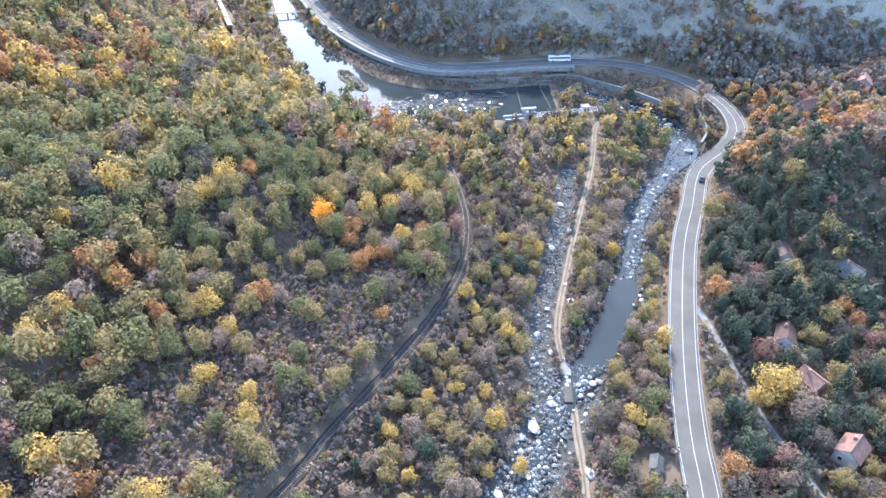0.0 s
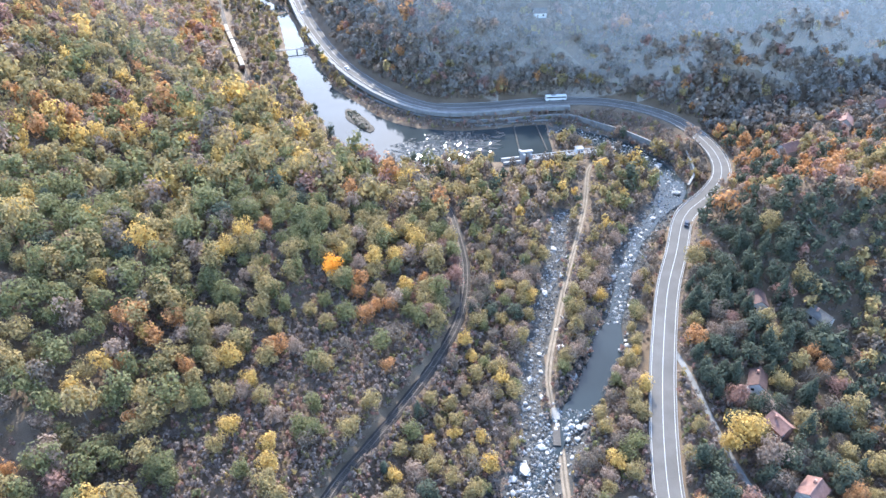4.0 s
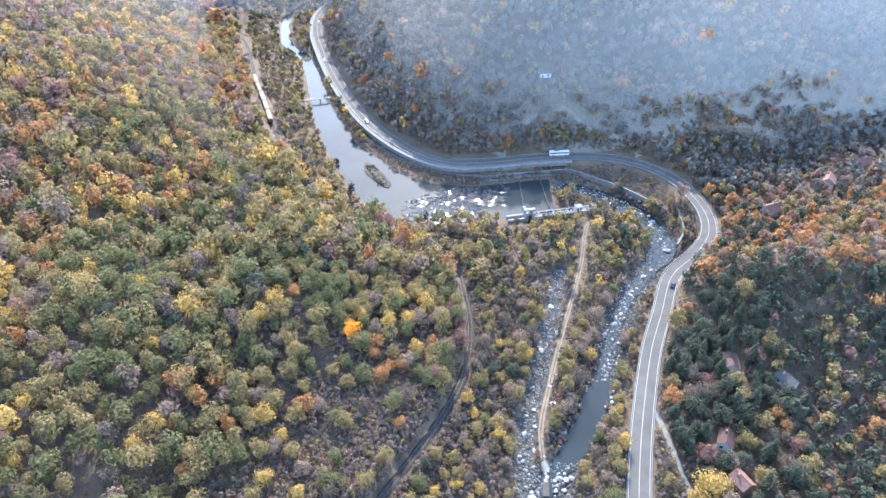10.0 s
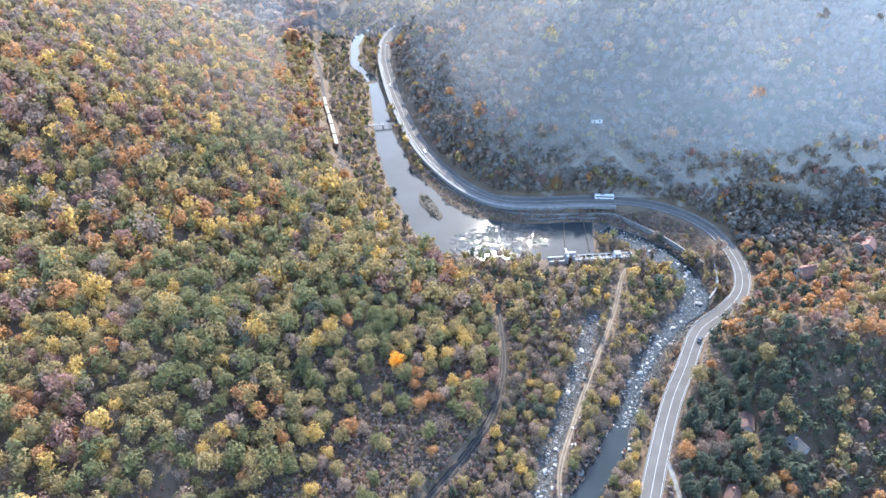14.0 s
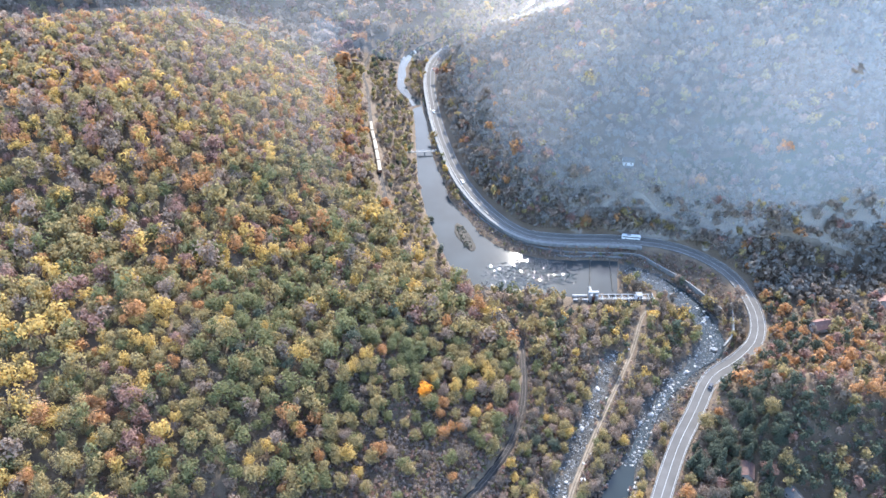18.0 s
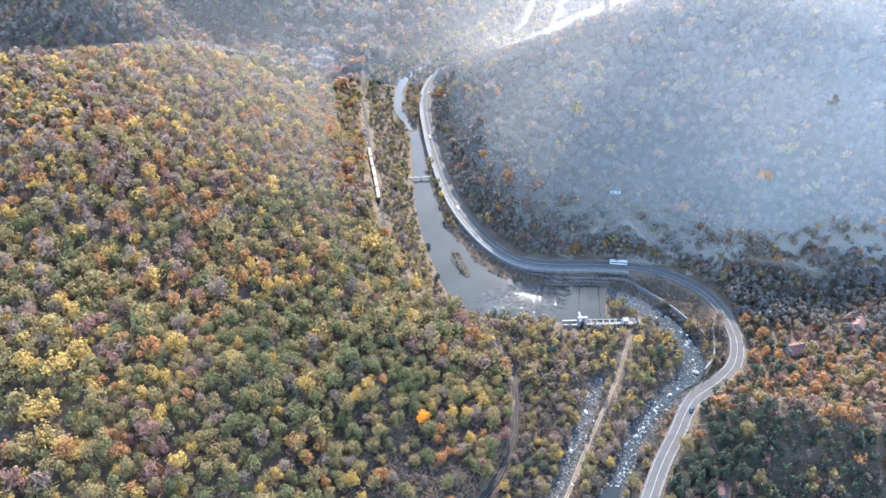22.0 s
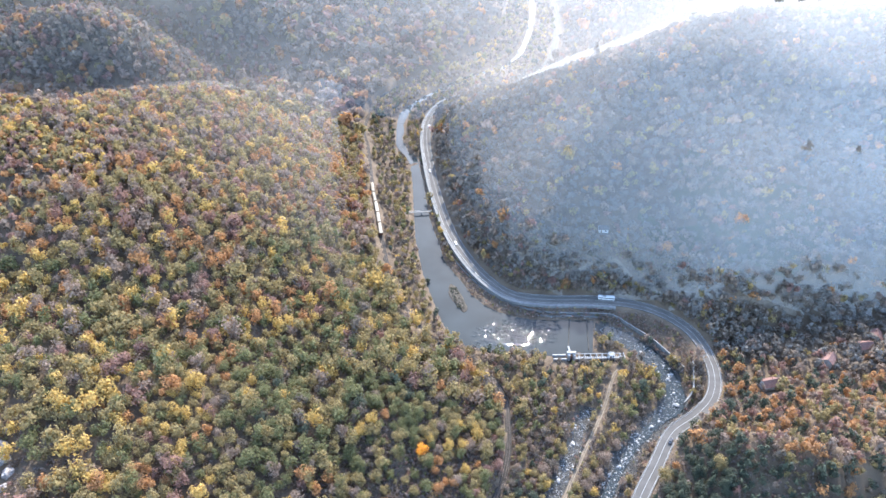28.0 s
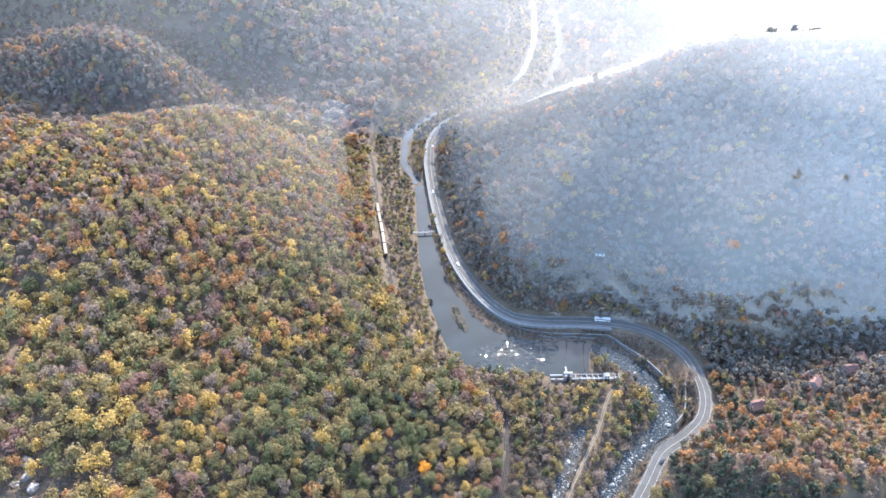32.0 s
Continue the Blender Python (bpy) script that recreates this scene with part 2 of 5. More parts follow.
def waves2(x, y, s, seed=0.0):
    """A cheap rolling noise for the plan."""
    return (np.sin(x / s + 1.3 * np.sin(y / s * 0.7 + seed) + seed) + np.sin(y / s * 1.1 + 1.7 * np.sin(x / s * 0.6 + 2 * seed)) + 0.6 * np.sin((x + y) / s * 1.9 + seed * 3)) / 2.6


# ---- the plan: lines of road, railway, river and paths (x, y, z) ----
ROAD = smooth_line([(52, 40, -9), (58, 62, -8), (62, 83, -6.5), (64, 100, -5.5), (68, 121, -4), (74, 145, -2.5), (83, 175, -0.5), (92, 197, 1), (102, 221, 2.5), (117, 237, 3.5), (128, 254, 4), (131, 274, 4.5), (126, 296, 5), (117, 312, 5), (100, 324, 5.3), (79, 329, 5.5), (50, 327, 5.6), (16, 320, 5.7), (-8, 320, 5.8), (-31, 335, 6), (-56, 365, 6.2), (-76, 400, 6.4), (-98, 450, 6.6), (-116, 499, 7), (-130, 544, 7.5), (-137, 590, 8), (-128, 635, 8.5), (-90, 690, 9), (-40, 740, 10), (-22, 800, 11), (-28, 960, 13), (-60, 1150, 16), (-60, 1400, 20)], 3.0)
RAIL = smooth_line([(-210, -90, -5), (-110, -10, -4.5), (-66, 40, -4), (-36, 82, -3.2), (-27, 98, -3), (-15, 117, -2.2), (-2, 140, -1), (6, 161, 0.3), (8, 184, 1.6), (5, 206, 2.8), (0, 225, 3.6), (-11, 238, 4.2), (-27, 248, 4.6), (-46, 257, 5), (-63, 268, 5), (-78, 283, 5), (-92, 301, 5), (-106, 325, 5), (-121, 358, 5.2), (-141, 405, 5.5), (-156, 439, 5.8), (-184, 511, 6.2), (-203, 558, 6.6), (-205, 640, 8), (-150, 740, 10), (-110, 830, 12), (-110, 960, 14), (-150, 1200, 18)], 3.0)
RIVER = smooth_line([(60, 303, -0.6), (74, 298.5, -1.2), (91, 287, -1.8), (103, 270, -2.6), (107.5, 254, -3.4), (98, 237, -4.2), (83, 216, -5), (72, 193, -5.8), (63, 167, -6.6), (53, 143, -7.4), (46, 130, -7.8), (36, 117, -8.4), (28, 101, -9.2), (20, 86, -10), (5, 60, -11), (-20, 15, -12.5), (-70, -50, -14)], 3.0)
SIDE_CHANNEL = smooth_line([(53, 232, -3.8), (47, 210, -4.4), (42, 190, -5.2), (37, 166, -6.4), (31, 146, -7.3), (28, 128, -8), (30, 108, -9)], 3.0)
UPSTREAM = smooth_line([(-128, 492, 0), (-136, 508, 0.2), (-150, 524, 1.0), (-163, 556, 2), (-168, 620, 3.5), (-120, 715, 5), (-70, 780, 6.5), (-66, 960, 9), (-100, 1200, 12)], 4.0)
DIRT_PATH = smooth_line([(72, 268, 0.8), (67, 259, -0.4), (62, 234, -2), (52, 201, -4), (42, 167, -5.4), (36, 143, -6.6), (35, 130, -7.2), (36, 116, -8), (36, 104, -8.8), (35, 86, -9.8), (30, 50, -11)], 2.0)
LANE = smooth_line([(77, 150, -2.6), (79, 144, -3), (81, 134, -4), (83, 122, -5.2), (86, 108, -6), (92, 88, -6.4), (100, 50, -7)], 2.0)
HILL_TRACK = smooth_line([(20, 331, 12), (34, 340, 16), (51, 350, 20), (64, 352, 21), (85, 342, 19), (113, 336, 17), (140, 327, 13), (156, 330, 12), (190, 335, 10)], 3.0)
WALL_LINE = smooth_line([(-69, 369, 2.4), (-58, 353, 2.3), (-46.5, 340, 2.4), (-28, 323.5, 2.6), (-8, 313, 2.8), (14, 309.8, 2.8), (34, 312.5, 3.0), (54, 316.3, 3.0), (66, 317.5, 3.0), (76, 311, 3.0), (95, 297.5, 2.6), (113, 277, 2.4)], 4.0)
LEFT_BANK = [(-135, 495), (-124, 462), (-114, 428), (-99, 378), (-82, 336), (-61, 296), (-48, 275), (-30, 264), (-10, 264), (12, 268), (30, 270), (40, 276)]
RIGHT_BANK = [(54, 279), (53, 311), (36, 308.5), (24, 305), (8, 302.3), (-4, 303), (-16, 305), (-27, 309.5), (-39, 319), (-48, 331), (-60, 345), (-69, 356), (-77, 376), (-86, 394), (-94, 411), (-115, 471), (-128, 502)]
POOL = np.array(LEFT_BANK + RIGHT_BANK, float)
POOL_EDGE = np.vstack([POOL, POOL[:1]])
SIDE_VALLEY = smooth_line([(131, 268, 4), (150, 285, 4.5), (190, 302, 6), (240, 325, 9), (330, 360, 16), (460, 420, 30), (700, 520, 60)], 8.0)


def floor_level(y):
    return np.interp(y, [-150, 90, 150, 230, 262, 276, 420, 520, 700, 1000, 2000], [-14, -9.2, -6, -2.6, -0.6, 0.9, 1.4, 2.2, 6, 11, 30])


def rise(d, slope, cap):
    return cap * (1 - np.exp(-slope * np.maximum(d, 0) / cap))


def step01(v, a, b):
    t = np.clip((v - a) / (b - a), 0, 1)
    return t * t * (3 - 2 * t)


def height(x, y):
    """The land's height: valley floor, embankments, the hills that rise from railway and road, and the river cut into it."""
    x, y = np.asarray(x, float), np.asarray(y, float)
    dr, sr, cr = near(ROAD[::2], x, y)
    dl, sl, cl = near(RAIL[::2], x, y)
    zr, zl = cr[..., 0], cl[..., 0]
    bumps = waves2(x, y, 9, 1.0) * 0.5 + waves2(x, y, 31, 2.0) * 1.2
    z = floor_level(y) + 1.0 + bumps * 0.5
    z = np.maximum(z, zl - 0.4 - 0.55 * np.maximum(dl - 3.0, 0))
    z = np.maximum(z, zr - 0.35 - 0.6 * np.maximum(dr - 5.0, 0))
    # the hill left of the railway, with its nose towards the pool and its ridge running west
    calm = np.interp(y, [-100, 80, 160, 230, 600], [-5, -3, 0.3, 3.6, 6.6])
    zl = zl + (calm - zl) * step01(sl, 12, 70)
    slope = 0.29 + 0.6 * step01(y, 190, 345)
    d = np.maximum(sl - 4, 0)
    cap = 92 - 25 * step01(-x, 380, 620)
    left = zl - 0.4 + rise(d, slope, cap) + bumps * np.clip(d / 30, 0, 1) * 2.2
    ridge = np.interp(x, [-900, -480, -420, -376, -338, -300, -260, -200, 0], [372, 366, 364, 388, 440, 452, 446, 420, 362])
    over = np.maximum(y - ridge - 0, 0)
    left = left - 0.62 * over * step01(over, 0, 60)
    left = np.maximum(left, zl + 4 + 0.1 * d)
    gully = 4 * np.exp(-((x + 105 + 0.35 * (y - 150)) ** 2) / 500) * np.clip(d / 60, 0, 1)
    left = left - gully
    # hills further up the valley
    west = 88 * np.exp(-(((x + 590) / 180) ** 2) - ((y - 560) / 95) ** 2) + 46 * np.exp(-(((x + 470) / 85) ** 2) - ((y - 540) / 65) ** 2)
    left = np.maximum(left, west * 1.0 + bumps * 2)
    d2, s2, c2 = near(RAIL[::4], x, y)
    north = zl + rise(np.maximum(sl - 10, 0) * step01(y, 560, 700), 0.62, 330) + bumps * 3
    left = np.maximum(left, north)
    z = np.where(sl > 3.5, left, z)
    # the hill right of the road beyond the side valley
    dv, sv, cv = near(SIDE_VALLEY, x, y)
    rcalm = np.interp(y, [40, 90, 145, 197, 254, 330, 640, 900], [-8, -6, -2.5, 1, 4, 5.5, 8.5, 12])
    zr = zr + (rcalm - zr) * step01(-sr, 12, 60)
    edge = np.minimum(np.maximum(-sr - 5, 0), np.where(sv > 0, np.maximum(dv - 22, 0), 0))
    edge = np.where(x < 120, np.maximum(-sr - 5, 0), edge)
    crest = np.interp(x, [-150, -45, 42, 105, 230, 400, 900], [585, 508, 520, 545, 600, 680, 900])
    over = np.maximum(y - crest, 0)
    far = rise(edge, 1.05, 170) - 0.75 * over * step01(over, 0, 50) + bumps * np.clip(edge / 25, 0, 1) * 2.0
    far = np.maximum(far, np.minimum(rise(edge, 0.3, 20), 20))
    bench = 4.0 * np.exp(-((edge - 24) ** 2) / 60) * step01(y, 300, 330)
    far = far + bench + zr * 0.9
    # the near hill on the right, south of the side valley
    yr = 208 + 0.22 * (x - 130)
    mound = 25 * step01(x, 96, 150) * np.exp(-(((y - yr) / 36) ** 2)) + 30 * step01(x, 170, 330) * step01(y, 250, 120) + bumps * np.clip((-sr - 6) / 20, 0, 1)
    nearh = np.minimum(zr, 4) - 0.4 + mound - 3.2 * step01(-sr, 8, 26) * step01(y, 160, 120)
    valley_side = cv[..., 0] + 0.25 * np.maximum(dv - 12, 0)
    nearh = np.where((x > 120) & (y > 215), np.maximum(np.minimum(nearh, valley_side), np.minimum(cv[..., 0], 12)), nearh)
    right = np.where(((sv > 0) & (x > 120)) | ((x <= 135) & (y > 285)), np.maximum(far, np.minimum(zr, valley_side) if False else far), nearh)
    z = np.where(sr < -5.0, right, z)
    # water cut in
    dp = near(POOL_EDGE, x, y)[0]
    sd = np.where(inside(POOL, x, y), -dp, dp)
    z = np.where((sl < 0) & (sr > 0), np.minimum(z, 0.25 + 0.5 * np.maximum(sd, 0) + np.where(sd > 26, 50, 0)), z)
    ww, ws, wc = near(WALL_LINE, x, y)
    by_wall = (ww < 12) & (sr > 0) & (x < 100) & (y > 285)
    z = np.where(by_wall & (ws > 0), np.minimum(z, wc[..., 0] - 0.3 + 0.3 * np.maximum(ww - 1, 0)), z)
    z = np.where(by_wall & (ws <= 0) & (sd >= 0), np.minimum(z, 0.2 + 0.1 * sd), z)
    z = np.where(sd < 0, np.maximum(-2.2, 0.35 * sd - 0.1), z)
    v = y - (267.5 + 0.25 * (x - 28))
    z = np.where((x > 37) & (x < 76) & (v > -5) & (v < 4.5), np.minimum(z, -1.9), z)
    z = np.where((x > 55) & (x < 76) & (v >= 4.5) & (y < 311), np.minimum(z, -1.0 + 0.4 * waves2(x, y, 3.0, 1.0)), z)
    for line, half in ((RIVER, 5.0), (UPSTREAM, 5.0), (SIDE_CHANNEL, 2.0)):
        dw, _, cw = near(line, x, y)
        wz = cw[..., 0]
        cut = wz - 0.6 + np.maximum(dw - half, 0) * 0.22 + 0.35 * waves2(x, y, 3.5, 6.0)
        z = np.where((dw < half + 16) & (sd > 2) & (sr > 0), np.minimum(z, np.maximum(cut, wz - 0.8)), z)
    return z


# ---- the ground: one sheet to the horizon ----


def axis(lo, hi, step, far_lo, far_hi):
    core = list(np.arange(lo, hi + step, step))
    s, v = step, core[-1]
    while v < far_hi:
        s *= 1.12
        v += s
        core.append(v)
    s, v = step, core[0]
    while v > far_lo:
        s *= 1.12
        v -= s
        core.insert(0, v)
    return np.array(core)


GX, GY = axis(-330, 250, 3.2, -3800, 3800), axis(40, 560, 3.2, -3000, 4500)
XX, YY = np.meshgrid(GX, GY)
ZZ = height(XX, YY)
# towards the horizon the land goes over into long hills
_far = np.hypot(XX, YY - 400)
ZZ = ZZ + step01(_far, 1300, 2600) * (120 + 90 * waves2(XX, YY, 420, 4.0))
_idx = np.arange(XX.size).reshape(XX.shape)
_faces = np.stack([_idx[:-1, :-1], _idx[:-1, 1:], _idx[1:, 1:], _idx[1:, :-1]], -1).reshape(-1, 4)
_cx, _cy = (XX[:-1, :-1] + XX[1:, 1:]) / 2, (YY[:-1, :-1] + YY[1:, 1:]) / 2
_wd = np.minimum(near(RIVER, _cx, _cy)[0] - 7.5 - 3.5 * step01(_cy, 126, 112), near(SIDE_CHANNEL, _cx, _cy)[0] - 4.6) + 2.5 * waves2(_cx, _cy, 5, 3.0)
_mead = ((_cx - 150) / 55) ** 2 + ((_cy - 385) / 38) ** 2 + 0.9 * waves2(_cx, _cy, 17, 5.0) + 0.4 * waves2(_cx, _cy, 6, 5.0)
_mi = np.where(_wd < 0, 1, np.where(_mead < 1, 2, 0))
ground = new("ground", mesh_np("ground", np.stack([XX, YY, ZZ], -1).reshape(-1, 3), _faces, [LITTER, GRAVEL, MEADOW], _mi.ravel(), smooth=True))
tagged(ground, "brown leaf-strewn valley floor and hillsides", "ground", kind="structure")


def ground_z(x, y):
    """Height of the sheet itself at a place."""
    x, y = np.atleast_1d(np.asarray(x, float)), np.atleast_1d(np.asarray(y, float))
    i, j = np.clip(np.searchsorted(GX, x) - 1, 0, len(GX) - 2), np.clip(np.searchsorted(GY, y) - 1, 0, len(GY) - 2)
    u, v = (x - GX[i]) / (GX[i + 1] - GX[i]), (y - GY[j]) / (GY[j + 1] - GY[j])
    return ZZ[j, i] * (1 - u) * (1 - v) + ZZ[j, i + 1] * u * (1 - v) + ZZ[j + 1, i] * (1 - u) * v + ZZ[j + 1, i + 1] * u * v


def ribbon(line, offsets, lift=0.0):
    """A band along a line: offsets are (across, up) pairs from its left to its right side."""
    p = line[:, :3]
    d = np.gradient(p[:, :2], axis=0)
    d /= np.linalg.norm(d, axis=1)[:, None]
    side = np.stack([d[:, 1], -d[:, 0]], 1)
    rows = []
    for a, u in offsets:
        rows.append(np.column_stack([p[:, :2] + side * a, p[:, 2] + u + lift]))
    v = np.stack(rows, 1)
    n, k = v.shape[:2]
    i = np.arange(n * k).reshape(n, k)
    f = np.stack([i[:-1, :-1], i[:-1, 1:], i[1:, 1:], i[1:, :-1]], -1).reshape(-1, 4)
    return v.reshape(-1, 3), f


def flat_poly(name, poly, z, mat):
    bm = bmesh.new()
    bm.faces.new([bm.verts.new((x, y, z)) for x, y in poly])
    bmesh.ops.triangulate(bm, faces=bm.faces[:])
    me = bpy.data.meshes.new(name)
    bm.to_mesh(me)
    bm.free()
    me.materials.append(mat)
    return new(name, me)


water = flat_poly("water", np.array(LEFT_BANK + RIGHT_BANK) , 0.0, WATER)
_rx, _ry = np.meshgrid(np.arange(-42, 34, 0.5), np.arange(262, 306, 0.5))
_amp = np.exp(-(((_rx + 4 - (_ry - 280) * 0.7) / 26) ** 2) - ((_ry - 285) / 20) ** 2 + 0.3 * waves2(_rx, _ry, 4, 1.0) + 0.5 * waves2(_rx, _ry * 2, 1.5, 2.0))
_rz = 0.02 + np.random.default_rng(3).normal(size=_rx.shape).clip(-2.2, 2.2) * 0.052
_ri = np.arange(_rx.size).reshape(_rx.shape)
_rf = np.stack([_ri[:-1, :-1], _ri[:-1, 1:], _ri[1:, 1:], _ri[1:, :-1]], -1).reshape(-1, 4)
_in = (inside(POOL, _rx, _ry) & (_amp > 0.42)).ravel()
_rm = mesh_np("ripples", np.stack([_rx, _ry, _rz + 0.12], -1).reshape(-1, 3), _rf[_in[_rf].all(1)], [RIPPLE])
part("ripples", _rm, None, water, "wind-ruffled glittering water")
tagged(water, "calm grey-green river pool behind the weir", "water", kind="structure")
for _nm, _line, _half, _lab in (("water_stream", RIVER, 2.5, "shallow bouldery stream below the weir"), ("water_upstream", UPSTREAM, 4.2, "river running in from up the valley")):
    _v, _f = ribbon(_line, [(-_half, 0), (0, 0), (_half, 0)], -0.12)
    _w = 1 + 0.35 * waves2(_v[:, 0], _v[:, 1], 7, 2.0) + (1.25 * np.exp(-(((_v[:, 1] - 144) / 17) ** 4)) + 1.5 * step01(_v[:, 1], 228, 245)) * (_half < 3)
    _v[:, :2] = np.repeat(_line[:, :2], 3, 0) + (_v[:, :2] - np.repeat(_line[:, :2], 3, 0)) * _w[:, None]
    tagged(new(_nm, mesh_np(_nm, _v, _f, [STREAM], smooth=True)), _lab, "water", kind="structure")

# ---- road ----
road = new("road", mesh_np("road", *ribbon(ROAD, [(-4.4, -0.5), (-4.2, 0.0), (0, 0.06), (4.2, 0.0), (4.4, -0.5)]), [ASPHALT]))
tagged(road, "grey two-lane asphalt road curving along the river", "road", kind="structure")


def cut(line, a, b):
    """The stretch of a line between two values of its running length."""
    s = np.r_[0, np.cumsum(np.linalg.norm(np.diff(line[:, :2], axis=0), axis=1))]
    return line[(s >= a) & (s <= b)]


for _o in (-3.55, 0.0, 3.55):
    _hw = 0.09 if not _o else 0.08
    part("edge_line" if _o else "centre_line", mesh_np("line", *ribbon(ROAD, [(_o - _hw, 0.068 - abs(_o) * 0.0146), (_o + _hw, 0.068 - abs(_o) * 0.0146)]), [PAINT]), None, road, "painted white road line")

GUARD = material("galvanised_steel", ((0.2, 0.2, 0.2), (0.28, 0.28, 0.28), (0.36, 0.36, 0.36)), rough=0.5, bump=0.1, metal=0.4)

# ---- railway ----
railway = thing("railway", label="single railway track on dark ballast", category="railway", kind="structure")
part("ballast", mesh_np("ballast", *ribbon(RAIL, [(-2.4, -0.7), (-1.5, 0.0), (1.5, 0.0), (2.4, -0.7)], -0.12), [BALLAST]), None, railway)
for _o in (-0.75, 0.75):
    part("rail", mesh_np("rail", *ribbon(RAIL, [(_o - 0.07, 0), (_o - 0.05, 0.17), (_o + 0.05, 0.17), (_o + 0.07, 0)], 0.02), [STEEL]), None, railway, "rust-brown steel rail")

# ---- the woods ----


def crown_cards(n, seed, w, h, shape, card, up=0.35):
    """Leaf tufts of a crown as loose triangles: lumps of different size round the stem, with gaps."""
    r = np.random.default_rng(seed)
    lumps = int(np.clip(n / 16, 4, 15))
    c = r.normal(size=(lumps, 3))
    c /= np.linalg.norm(c, axis=1)[:, None]
    c *= r.uniform(0.25, 0.75, (lumps, 1))
    rad = r.uniform(0.28, 0.5, lumps)
    k = r.integers(0, lumps, n)
    d = r.normal(size=(n, 3))
    d /= np.linalg.norm(d, axis=1)[:, None]
    p = c[k] + d * rad[k][:, None] * r.uniform(0.7, 1.05, (n, 1))
    if shape == "cone":
        p[:, :2] *= (1.0 - 0.85 * np.clip((p[:, 2:] + 1) / 2, 0, 1)) * 1.2
    nrm = d + c[k] * 0.8 + r.normal(size=(n, 3)) * 0.5 + np.array([0, 0, up])
    nrm /= np.linalg.norm(nrm, axis=1)[:, None]
    p = p * np.array([w / 2, w / 2, h / 2])
    a = np.cross(nrm, r.normal(size=(n, 3)))
    a /= np.linalg.norm(a, axis=1)[:, None]
    b = np.cross(nrm, a)
    s = card * r.uniform(0.6, 1.3, (n, 1))
    v = np.stack([p + a * s, p - a * 0.5 * s + b * 0.8 * s, p - a * 0.5 * s - b * 0.8 * s], 1)
    return v


def trunk_mesh(h, r, seed, limbs=4):
    """A tapered stem with limbs, as triangles joined from thin frusta."""
    q = np.random.default_rng(seed)
    bm = bmesh.new()

    def limb(a, b, r1, r2):
        d = Vector(b) - Vector(a)
        m = Matrix.Translation((Vector(a) + Vector(b)) / 2) @ d.to_track_quat("Z", "Y").to_matrix().to_4x4()
        bmesh.ops.create_cone(bm, cap_ends=True, segments=6, radius1=r1, radius2=r2, depth=d.length, matrix=m)

    bend = (q.normal() * 0.05 * h, q.normal() * 0.05 * h)
    top = (bend[0], bend[1], h)
    limb((0, 0, -0.6), (bend[0] * 0.4, bend[1] * 0.4, h * 0.5), r, r * 0.65)
    limb((bend[0] * 0.4, bend[1] * 0.4, h * 0.5), top, r * 0.65, r * 0.15)
    for k in range(limbs):
        t = 0.35 + 0.5 * k / limbs
        a = q.uniform(0, 6.283)
        L = h * q.uniform(0.25, 0.4)
        s = (bend[0] * t, bend[1] * t, h * t)
        limb(s, (s[0] + math.cos(a) * L * 0.8, s[1] + math.sin(a) * L * 0.8, s[2] + L * 0.7), r * 0.4, r * 0.06)
    return bm

# plan of what kind of tree grows where


